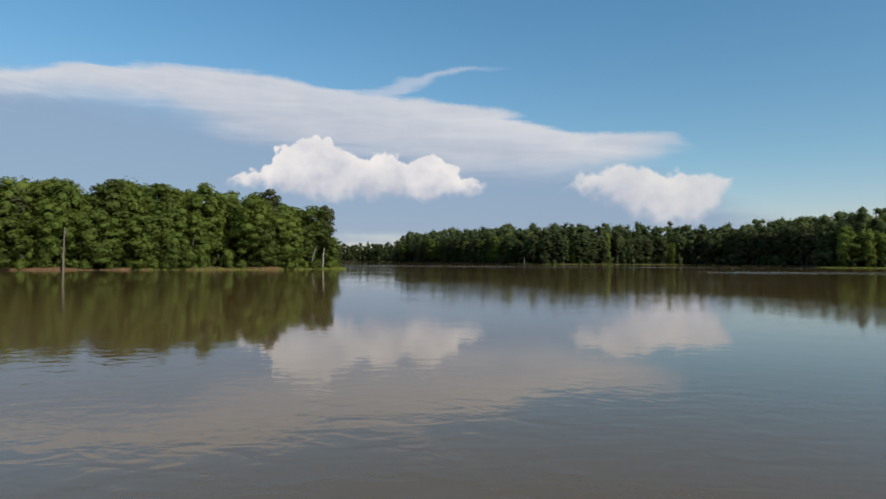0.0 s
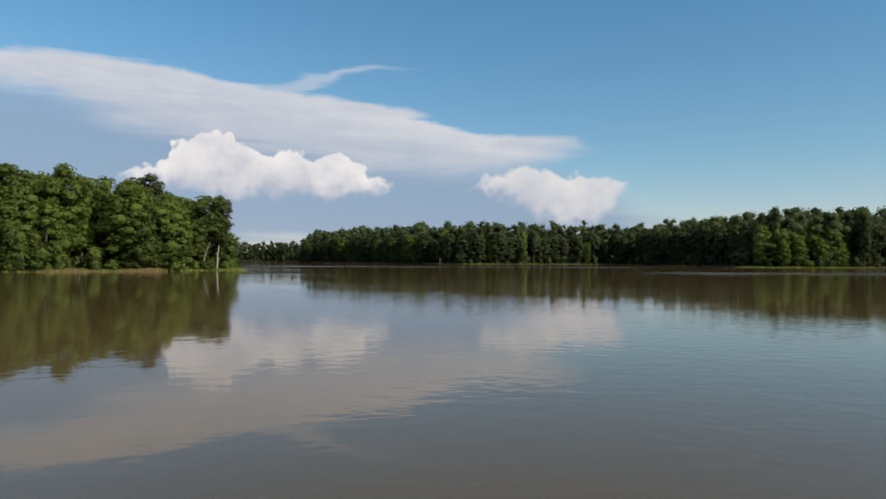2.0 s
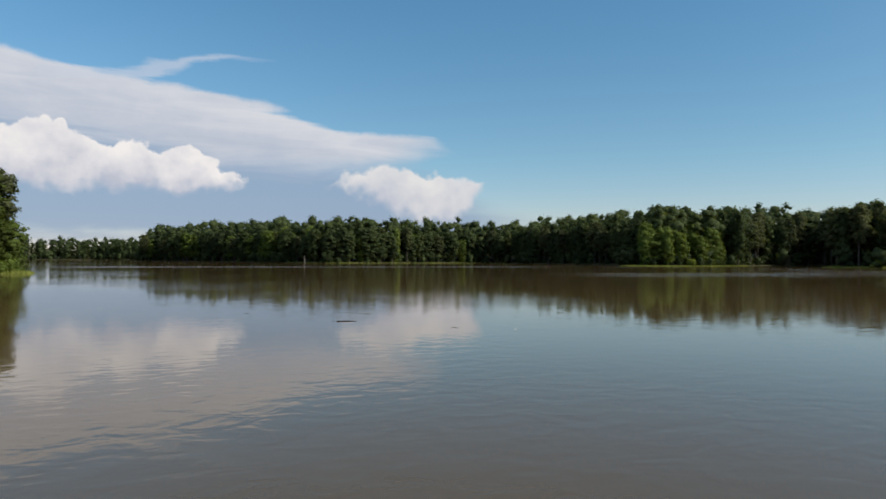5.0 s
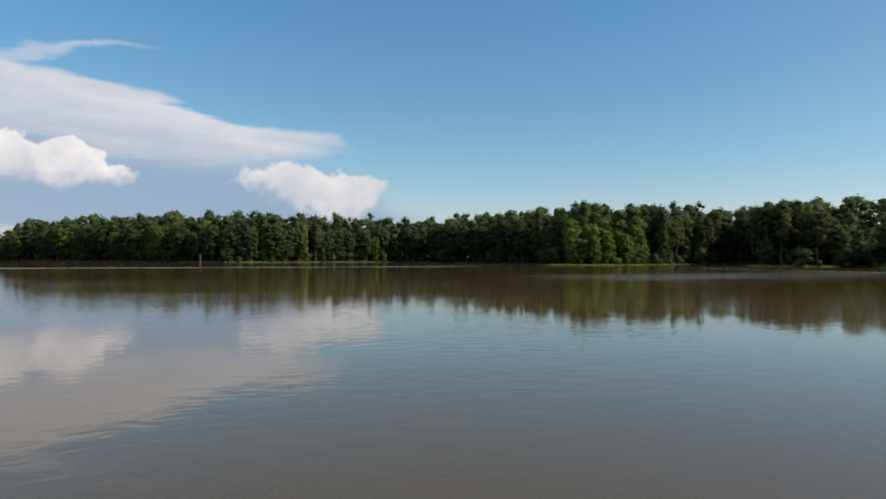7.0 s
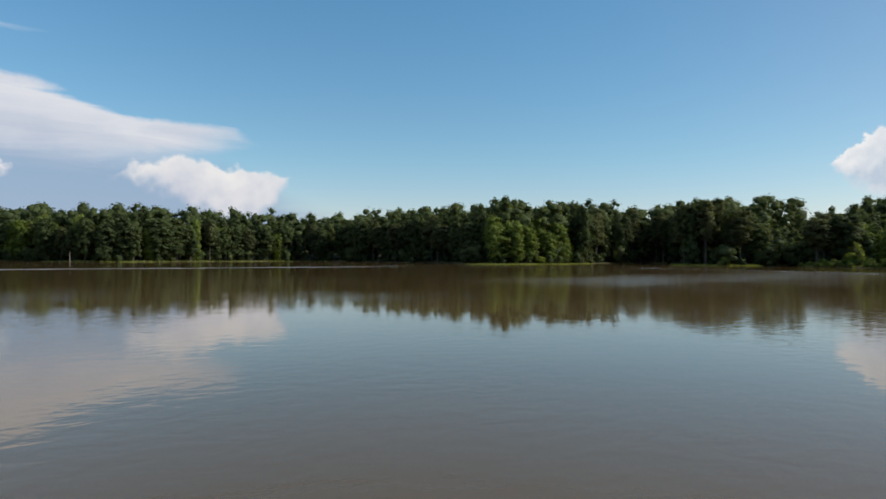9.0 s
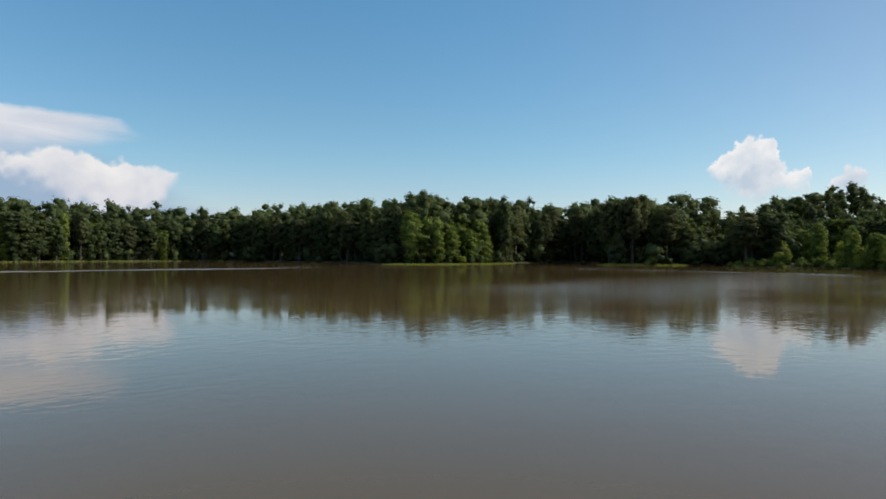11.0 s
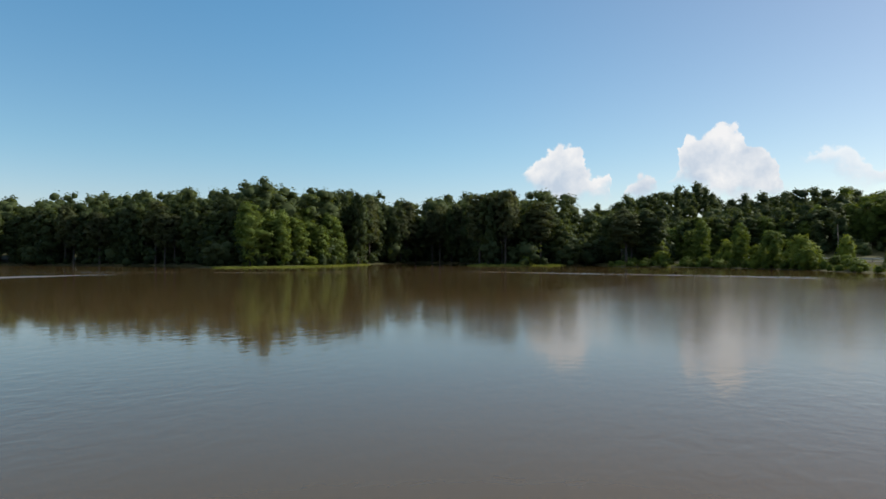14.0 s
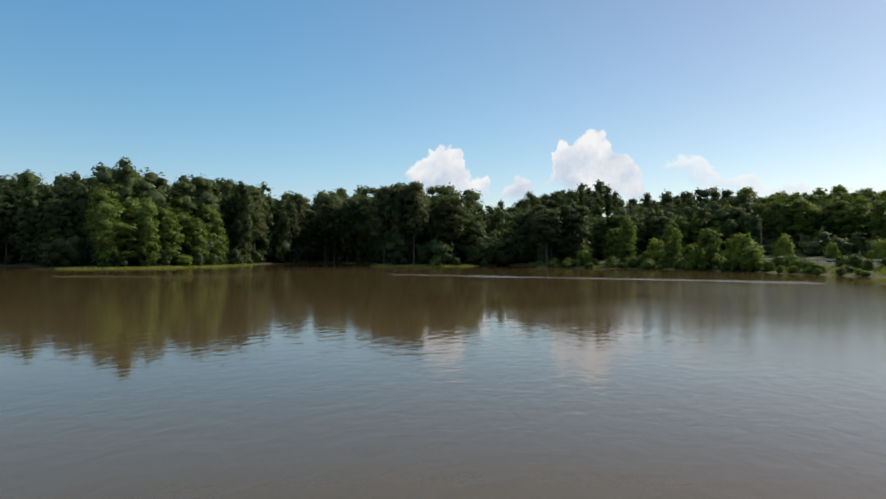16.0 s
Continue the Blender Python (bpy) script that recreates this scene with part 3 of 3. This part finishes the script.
# single plants that stand out by the water; the pale trunks keep clear ground round them
for n, (kind, x, y, tall, wide) in enumerate([
        ("vine", 214.4, 199, 9.5, 5.0), ("bush", 213.6, 191, 7.0, 7.5), ("bush", 206, 187, 3.6, 5.5), ("vine", 205.4, 176.2, 12.5, 5.2), ("edge", 211, 180, 10.0, 7.0), ("vine", 195.6, 165, 11.0, 5.0),
        ("bush", 202, 169, 6.0, 6.0), ("edge", 188, 157, 9.0, 6.0), ("bush", 182, 150.5, 7.0, 7.6), ("bush", 178.6, 149, 4.6, 5.0), ("bush", 190, 160, 5.5, 6.0), ("bush", 189.5, 143, 5.4, 4.6), ("bush", 188, 135, 4.0, 2.8), ("bush", 180, 128, 4.2, 4.4),
        ("bush", 203.6, 231, 5.0, 5.0), ("bush", 200, 225, 3.0, 3.6), ("vine", 139.5, 275.5, 15.5, 6.2), ("vine", 147.4, 272.0, 16.5, 6.4), ("edge", 155, 277, 13.5, 9.0), ("edge", 165, 276.5, 12.5, 9.0), ("edge", 175, 279.5, 11.5, 8.5), ("bush", 158, 272.5, 2.6, 5.0), ("bush", 170, 275, 2.4, 5.0), ("shrub", 181, 279, 2.0, 3.5), ("edge", -51.5, 155.5, 11.0, 7.5), ("edge", -45.0, 158.5, 9.0, 6.5)]):
    plant(kind, n % 6, x, y, tall, wide, 67 * n)
    placed.append((x, y))

# far and cove shores lean on the leaves coloured darker for shade
MIXED = ["oak_shaded", "oak_shaded", "vine", "pine", "oak_shaded", "oak", "pine", "oak_shaded"]
PINEY = ["oak_shaded", "pine", "pine", "oak_shaded", "oak_shaded"]
LEAFY = ["oak", "oak", "oak", "oak", "oak", "pine"]
FOREST_EDGE = [(236, 60), (250, 95), (258, 125), (258, 150), (248, 176), (232, 202)]
stand(shore((-70, 190), (-125, 95)), [3, 8, 14], (18.3, 21.8), LEAFY, 11, gap=2.7, spacing=3.8, fine=2, rise=lambda x, y: 0.66 + 0.32 * min(1.0, math.hypot(x + 42, y - 152) / 17), back=2.0)
stand(shore((124, 402), (-106, 538)), [4, 10], (17.0, 22.0), MIXED, 12, fine=False)
stand(shore((141, 290), (124, 402)), [4, 10], (19.5, 23.0), PINEY, 13, fine=False)
stand(shore((186, 277), (136, 273)), [5, 10, 16], (16.0, 19.5), ["oak", "oak", "oak", "vine"], 14, back=4.0)
stand(shore((191, 239), (186, 277)), [4, 10], (23, 27), PINEY, 15)
stand(shore((203, 218), (191, 239)), [6, 11], (19.0, 22.5), PINEY, 16, back=5.0)
stand(shore((199, 199), (203, 218)), [7, 13], (15.5, 18.5), PINEY, 17, back=4.0)
stand(FOREST_EDGE, [2, 8], (12.5, 16.0), ["oak", "oak_shaded", "oak", "pine", "vine"], 18)

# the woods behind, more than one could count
def woods(name, seed, box, depth, spacing, heights, count, size, label, clear=16, kinds=("oak", "oak", "oak", "pine", "pine"), base=0.38, slim=1.0, leaf=LEAF_SHADED):
    rng = np.random.default_rng(seed)
    stock = []
    for kind in kinds * 3:
        tall, wide, _, lobes, shape, *_ = KINDS[kind]
        centres, radii = crown_lobes(rng, tall, wide, base, 6 if kind == "bush" else 11, shape, rng.uniform(0.88, 0.94))
        leaves, shade = leaves_on(rng, centres, radii, count, size * tall * 2 / sum(heights), 4, 0.3)
        stock.append((leaves / tall, shade))
    x0, y0, x1, y1 = box
    gx, gy = np.meshgrid(np.arange(x0, x1, spacing), np.arange(y0, y1, spacing))
    gx = gx.ravel() + rng.uniform(-0.42, 0.42, gx.size) * spacing
    gy = gy.ravel() + rng.uniform(-0.42, 0.42, gy.size) * spacing
    d = inland(gx, gy)
    keep = (d > depth[0]) & (d < depth[1]) & (near_line(gx, gy, ROAD[:5]) > clear)
    for a, b, r in OPEN:
        keep &= np.hypot(gx - a, gy - b) > r
    gz = ground_at(gx, gy)
    out, shades = [], []
    for x, y, z in zip(gx[keep], gy[keep], gz[keep]):
        tall = rng.uniform(heights[0] - 1.6, heights[1] + 0.6)
        turn = rng.uniform(0, 2 * math.pi)
        v, n = stock[int(rng.integers(len(stock)))]
        v = v * tall * rng.uniform(0.85, 1.15, 3) * (slim, slim, 1)
        c, s = math.cos(turn), math.sin(turn)
        out.append(np.stack([v[:, 0] * c - v[:, 1] * s + x, v[:, 0] * s + v[:, 1] * c + y, v[:, 2] + z], 1))
        shades.append(np.stack([n[:, 0] * c - n[:, 1] * s, n[:, 0] * s + n[:, 1] * c, n[:, 2]], 1))
    ob = new(name, leaf_mesh(name, np.concatenate(out), np.concatenate(shades)))
    ob.data.materials.append(leaf)
    return tagged(ob, label, "woods", kind="stuff")


# without a leaf of their own, woods take the leaves coloured darker for shade
woods("woods", 21, (-200, 80, -40, 300), (15, 42), 6.2, (17.0, 20.4), 680, 0.48, "dense green broadleaf wood on a low lake peninsula", base=0.15, leaf=LEAF_OAK)
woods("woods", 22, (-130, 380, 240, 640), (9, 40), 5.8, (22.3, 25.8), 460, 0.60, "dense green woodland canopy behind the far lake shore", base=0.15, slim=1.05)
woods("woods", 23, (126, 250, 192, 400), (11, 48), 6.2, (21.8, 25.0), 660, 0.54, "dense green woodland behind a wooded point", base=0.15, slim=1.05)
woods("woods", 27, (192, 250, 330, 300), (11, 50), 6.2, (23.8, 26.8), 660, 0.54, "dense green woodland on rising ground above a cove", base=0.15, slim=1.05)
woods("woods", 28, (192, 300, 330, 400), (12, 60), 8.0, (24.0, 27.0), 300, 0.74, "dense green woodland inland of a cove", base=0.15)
woods("woods", 24, (240, 30, 362, 150), (14, 190), 7.0, (12.0, 14.5), 560, 0.54, "dark green mixed woodland on the slope beyond the lakeside road", 50, base=0.15, slim=1.05, leaf=LEAF_OAK)
woods("woods", 29, (218, 208, 340, 250), (6, 110), 6.4, (11.8, 14.6), 580, 0.53, "dark green mixed woodland between the cove and the road", 40, base=0.1, slim=1.05)
woods("woods", 26, (222, 150, 350, 208), (12, 125), 6.6, (11.8, 14.6), 580, 0.53, "dark green mixed woodland around the road's bend", 36, base=0.1, slim=1.05)
woods("woods", 25, (-420, 690, -60, 800), (3, 34), 8.0, (18, 21), 240, 1.1, "distant green woodland on the lake's far end", base=0.1)
UNDER = "tangled green undergrowth beneath the lakeside trees"
woods("undergrowth", 31, (-130, 80, -36, 200), (2.5, 14), 3.8, (2.5, 5.5), 260, 0.36, UNDER, 10, ("bush",), 0.05, 1.0, LEAF_OAK)
woods("undergrowth", 32, (-110, 380, 130, 560), (1.2, 10), 5.0, (3, 7), 120, 0.66, UNDER, 10, ("bush",), 0.05, 1.0)
woods("undergrowth", 33, (124, 210, 262, 400), (1.6, 15), 4.8, (4, 8), 220, 0.50, UNDER, 10, ("bush",), 0.05, 1.0)
woods("undergrowth", 34, (205, 40, 290, 214), (14, 90), 6.0, (2.5, 5.5), 130, 0.55, UNDER, 34, ("bush",), 0.05, 1.0)
woods("undergrowth", 35, (212, 196, 280, 232), (1.8, 45), 5.4, (4, 8), 160, 0.55, UNDER, 6, ("bush",), 0.05, 1.0)
woods("undergrowth", 36, (-330, 690, -90, 750), (0.5, 12), 6.0, (4, 8), 80, 1.0, UNDER, 6, ("bush",), 0.05, 1.0)
for ob in scene.objects:
    if ob.name.startswith("undergrowth"):
        ob["category"] = "undergrowth"

# ---- the road bank ----
rng = np.random.default_rng(41)
for off, tall, step in ((1.2, 1.3, 3.2), (4.0, 2.0, 3.6), (7.5, 2.4, 4.2)):
    for x, y in beside(SHORE[:8], step, rng, off):
        if y > 88 and near_line(x, y, ROAD) > 5.5 and inland(x, y) > 0.4:
            low = 0.75 if y < 150 else 0.9
            plant("shrub", int(rng.integers(6)), x, y, low * tall * rng.uniform(0.6, 1.3), low * tall * rng.uniform(1.3, 2.4), 360 * rng.random())
for x, y in beside(shore((-45, 164), (-95, 104)), 3.4, rng, 1.4):
    if inland(x, y) > 0.5:
        plant("shrub", int(rng.integers(6)), x, y, rng.uniform(0.9, 2.2), rng.uniform(2.0, 3.6), 360 * rng.random())


def strip(line, half, z0, z1):
    """A flat band along a line with its thickness."""
    line = [Vector((x, y, 0)) for x, y in line]
    bm = bmesh.new()
    rings = []
    for k, p in enumerate(line):
        ahead = (line[min(k + 1, len(line) - 1)] - line[max(k - 1, 0)]).normalized()
        side = Vector((ahead.y, -ahead.x, 0)) * half
        rings.append([bm.verts.new(q) for q in (p - side + Vector((0, 0, z0)), p + side + Vector((0, 0, z0)), p + side + Vector((0, 0, z1)), p - side + Vector((0, 0, z1)))])
    for a, b in zip(rings, rings[1:]):
        for k in range(4):
            bm.faces.new((a[k], a[(k + 1) % 4], b[(k + 1) % 4], b[k]))
    bm.faces.new(rings[0]), bm.faces.new(rings[-1][::-1])
    bmesh.ops.recalc_face_normals(bm, faces=bm.faces)
    data = bpy.data.meshes.new("strip")
    bm.to_mesh(data)
    bm.free()
    return data


def bent(line, step):
    """A line rounded off into short steps."""
    out = []
    for k in range(len(line) - 1):
        p = [np.array(line[min(max(k + n, 0), len(line) - 1)], float) for n in (-1, 0, 1, 2)]
        count = max(1, round(float(np.hypot(*(p[2] - p[1]))) / step))
        for t in np.arange(count) / count:
            q = 0.5 * (2 * p[1] + (p[2] - p[0]) * t + (2 * p[0] - 5 * p[1] + 4 * p[2] - p[3]) * t * t + (3 * p[1] - p[0] - 3 * p[2] + p[3]) * t ** 3)
            out.append((float(q[0]), float(q[1])))
    return out + [line[-1]]


road = new("road", strip(bent(ROAD, 4.0), 3.2, 1.5, 1.78))
road.data.materials.append(ROADTOP)
tagged(road, "narrow worn grey asphalt road above the lake bank", "road", kind="structure")


def metal(name, colour, rough):
    m, n = material(name)
    at = n.add("ShaderNodeTexCoord").outputs["Object"]
    base = n.add("ShaderNodeBsdfPrincipled")
    n.put(base.inputs["Base Color"], n.ramp(n.noise(at, 1.5, 5.0).outputs["Fac"], [(0.3, [c * 0.7 for c in colour]), (0.7, colour)]))
    base.inputs["Metallic"].default_value, base.inputs["Roughness"].default_value = 0.25, rough
    finish(n, base.outputs[0])
    return m


STEEL = metal("weathered_galvanised_steel", (0.50, 0.49, 0.45), 0.75)


def rail_mesh(line):
    """The waved steel beam of a guard rail."""
    shape = [(0.0, 0.42), (0.05, 0.47), (0.05, 0.53), (0.0, 0.575), (0.05, 0.62), (0.05, 0.68), (0.0, 0.73)]
    verts, faces = [], []
    for k, (x, y) in enumerate(line):
        ahead = (Vector(line[min(k + 1, len(line) - 1)]) - Vector(line[max(k - 1, 0)])).normalized()
        for thick in (0.0, -0.012):
            for off, z in shape:
                verts.append((x - ahead.y * (off + thick), y + ahead.x * (off + thick), 1.75 + z))
    m = len(shape)
    for k in range(len(line) - 1):
        a, b = 2 * m * k, 2 * m * (k + 1)
        for n in range(m - 1):
            faces.append((a + n, b + n, b + n + 1, a + n + 1)), faces.append((a + m + n + 1, b + m + n + 1, b + m + n, a + m + n))
        faces.append((a, a + m, b + m, b)), faces.append((a + 2 * m - 1, a + m - 1, b + m - 1, b + 2 * m - 1))
    return mesh_of("rail", verts, faces)


def block(x, y, z):
    bm = bmesh.new()
    bmesh.ops.create_cube(bm, size=1, matrix=Matrix.Translation((0, 0, z / 2)) @ Matrix.Diagonal((x, y, z, 1)))
    bmesh.ops.bevel(bm, geom=bm.edges[:], offset=min(x, y) * 0.15, segments=1, affect="EDGES")
    data = bpy.data.meshes.new("post")
    bm.to_mesh(data)
    bm.free()
    return data


guard = new("guard_rail")
rail_line = [(x - 3.0, y + 2.6) for x, y in bent(ROAD[1:5], 2.0)]
part("rail", rail_mesh(rail_line), STEEL, guard)
post_mesh = block(0.14, 0.14, 1.15)
for x, y in rail_line[::2]:
    ob = part("post", post_mesh, DEAD_WOOD, guard)
    ob.location = (x + 0.09, y - 0.08, 1.3)
tagged(guard, "weathered galvanised steel guard rail on wooden posts beside the road", "guard rail")


def pole(name, x, y, tall, thick, mat, label, category, lean=(0.0, 0.0), z=None, knots=0, seed=0):
    """A bare standing stem, a little crooked, with broken stubs."""
    rng = np.random.default_rng(seed)
    us = np.linspace(0, 1, 9)
    line = np.stack([lean[0] * us ** 1.6 + rng.normal(size=9) * thick * 0.25, lean[1] * us ** 1.6 + rng.normal(size=9) * thick * 0.25, us * tall], 1)
    pieces = [tube(line, thick * (1.15 - 0.6 * us), 9)]
    for n in range(knots):
        k = int(rng.integers(3, 8))
        a = rng.uniform(0, 6.28)
        tip_at = line[k] + (math.cos(a) * rng.uniform(0.3, 0.9), math.sin(a) * rng.uniform(0.3, 0.9), rng.uniform(0.1, 0.6))
        pieces.append(tube([line[k], tip_at], [thick * 0.35, thick * 0.12], 5))
    verts, faces = joined(pieces)
    ob = new(name, mesh_of(name, verts, faces))
    ob.data.materials.append(mat)
    ob.data.shade_smooth()
    ob.location = (x, y, (float(ground_at(x, y)) - 0.3) if z is None else z)
    return tagged(ob, label, category)


pole("dead_tree", -86.0, 108.0, 9.2, 0.20, DEAD_WOOD, "bare pale dead tree trunk standing in shallow water", "dead tree", (0.1, 0.2), knots=4, seed=1)
pole("dead_tree", -97.0, 104.0, 5.0, 0.17, DEAD_WOOD, "short broken dead tree trunk at the water's edge", "dead tree", (-0.2, 0.0), knots=2, seed=2)
pole("dead_tree", 7.6, 373.0, 5.0, 0.22, DEAD_WOOD, "weathered dead trunk standing out in the lake", "dead tree", (0.1, 0.0), z=-1.0, knots=1, seed=3)
pole("tree_trunk", -45.3, 151.8, 5.3, 0.16, PALE_BARK, "straight pale-barked trunk at the tip of the peninsula", "tree trunk", (0.3, 0.3), knots=2, seed=4)
pole("tree_trunk", -48.0, 150.6, 6.0, 0.09, PALE_BARK, "slender pale trunk leaning out over the grass", "tree trunk", (1.7, -0.5), knots=2, seed=5)
pole("utility_pole", 219.0, 147.0, 9.5, 0.15, DEAD_WOOD, "tall weathered wooden pole beyond the road", "pole", (0.05, 0.0), seed=6)


def clay_bank(line, tall, seed):
    """An eroded bank with a lip, uneven along its length."""
    rng = np.random.default_rng(seed)
    line = bent(line, 0.7)
    verts = []
    for k, (x, y) in enumerate(line):
        ax, ay = line[max(k - 1, 0)]
        bx, by = line[min(k + 1, len(line) - 1)]
        length = math.hypot(bx - ax, by - ay)
        nx, ny = (by - ay) / length, -(bx - ax) / length
        high = tall * (0.55 + 0.3 * math.sin(k * 0.31) + 0.25 * math.sin(k * 0.083 + 1) + rng.uniform(-0.15, 0.15))
        out = -float(inland(x, y)) + 0.3 + rng.uniform(-0.15, 0.15)
        for off, z in ((-0.35, -0.3), (-0.1, 0.1 * high), (0.12, 0.6 * high), (0.05, high), (0.7, high + 0.05), (2.2, 0.15)):
            verts.append((x + nx * (off + out), y + ny * (off + out), z))
    faces = [(k * 6 + n, (k + 1) * 6 + n, (k + 1) * 6 + n + 1, k * 6 + n + 1) for k in range(len(line) - 1) for n in range(5)]
    ob = new("clay_bank", mesh_of("clay_bank", verts, faces))
    ob.data.materials.append(CLAY)
    return tagged(ob, "low eroded bank of bare red-brown clay at the waterline", "bank", kind="structure")


clay_bank(shore((-50, 134), (-125, 95)), 0.55, 61)

# ---- grass on the banks ----
def grass(name, seed, box, depth, count, tall, label):
    rng = np.random.default_rng(seed)
    x, y = rng.uniform(box[0], box[2], count * 6), rng.uniform(box[1], box[3], count * 6)
    d = inland(x, y)
    keep = (d > depth[0]) & (d < depth[1])
    x, y = x[keep][:count], y[keep][:count]
    z = np.maximum(ground_at(x, y), -0.1) - 0.05
    root = np.repeat(np.stack([x, y, z], 1), 5, axis=0)
    k = len(root)
    root += np.concatenate([rng.normal(size=(k, 2)) * 0.12, np.zeros((k, 1))], 1)
    a = rng.uniform(0, 6.28, k)
    wide = 0.05 + 0.05 * rng.random(k)
    side = np.stack([np.cos(a) * wide, np.sin(a) * wide, np.zeros(k)], 1)
    high = tall * (0.4 + 0.8 * rng.random(k))
    top = root + np.stack([rng.normal(size=k) * 0.3 * high, rng.normal(size=k) * 0.3 * high, high], 1)
    blades = np.stack([root - side, root + side, top], 1).reshape(-1, 3)
    ob = new(name, mesh_of(name, blades, np.arange(len(blades)).reshape(-1, 3)))
    ob.data.materials.append(GRASS)
    return tagged(ob, label, "grass", kind="stuff")


grass("grass", 51, (-75, 108, -34, 172), (-0.5, 2.4), 2800, 0.45, "yellow-green grass and reeds on the peninsula's edge")
grass("grass", 52, (130, 262, 190, 284), (-0.3, 1.8), 2600, 0.34, "sunlit yellow-green grass along the wooded point")
grass("grass", 53, (188, 214, 210, 246), (-0.3, 3.5), 2200, 0.36, "bright short grass on a small spit")
grass("grass", 54, (140, 90, 224, 206), (1.5, 9), 1800, 0.7, "rough green grass on the bank below the road")
grass("grass", 55, (-10, 380, 124, 416), (-0.3, 1.4), 1600, 0.7, "thin grass at the foot of the far shore's trees")


# ---- driftwood ----
def drift(x, y, length, thick, turn, label, branch=True, seed=0, mat=WET_WOOD):
    """A half-sunk stick with a knobbed end and a side twig."""
    rng = np.random.default_rng(seed)
    us = np.linspace(-0.5, 0.5, 9)
    line = np.stack([us * length, 0.02 * length * np.sin(us * 5 + seed), thick * 0.3 + 0.004 * length * np.cos(us * 7)], 1)
    radii = thick * (1.0 - 0.5 * (us + 0.5)) * rng.uniform(0.85, 1.15, 9)
    radii[0], radii[-1] = thick * 0.75, thick * 0.45
    pieces = [tube(line, radii, 8)]
    if branch:
        pieces.append(tube([line[5], line[5] + (-0.02 * length, 0.03 * length, thick * 0.9), line[5] + (-0.05 * length, 0.05 * length, thick * 1.5)], [thick * 0.5, thick * 0.35, thick * 0.1], 6))
        pieces.append(tube([line[6], line[6] + (0.08 * length, -0.1 * length, thick * 0.2)], [thick * 0.35, thick * 0.1], 6))
    ob = new("driftwood", mesh_of("driftwood", *joined(pieces)))
    ob.data.materials.append(mat)
    ob.data.shade_smooth()
    ob.matrix_world = pose(x, y, 0.0, 0, 0, turn)
    return tagged(ob, label, "driftwood", "floating sticks")


drift(1.52, 65.40, 0.80, 0.028, -4, "dark wet branch floating on the lake", seed=1)
drift(1.02, 65.62, 0.12, 0.014, 40, "short dark stub floating beside a branch", False, 9)
drift(7.25, 38.3, 0.20, 0.016, 60, "short dark stub floating on the lake", False, 2)
drift(5.28, 62.2, 0.40, 0.008, -58, "thin dark twig floating on the lake", False, 3)
drift(11.9, 67.6, 0.42, 0.009, -40, "thin dark twig floating on the lake", False, 4)
drift(7.3, 61.15, 0.12, 0.010, 20, "small pale stick floating on the lake", False, 5, PALE_BARK)
drift(24.4, 125.2, 0.13, 0.010, -30, "short dark stub floating on the lake", False, 6)
drift(-2.66, 70.02, 0.22, 0.012, 25, "short dark stub floating on the lake", False, 7)
drift(6.41, 79.26, 0.10, 0.011, 70, "small dark chip of wood floating on the lake", False, 8)
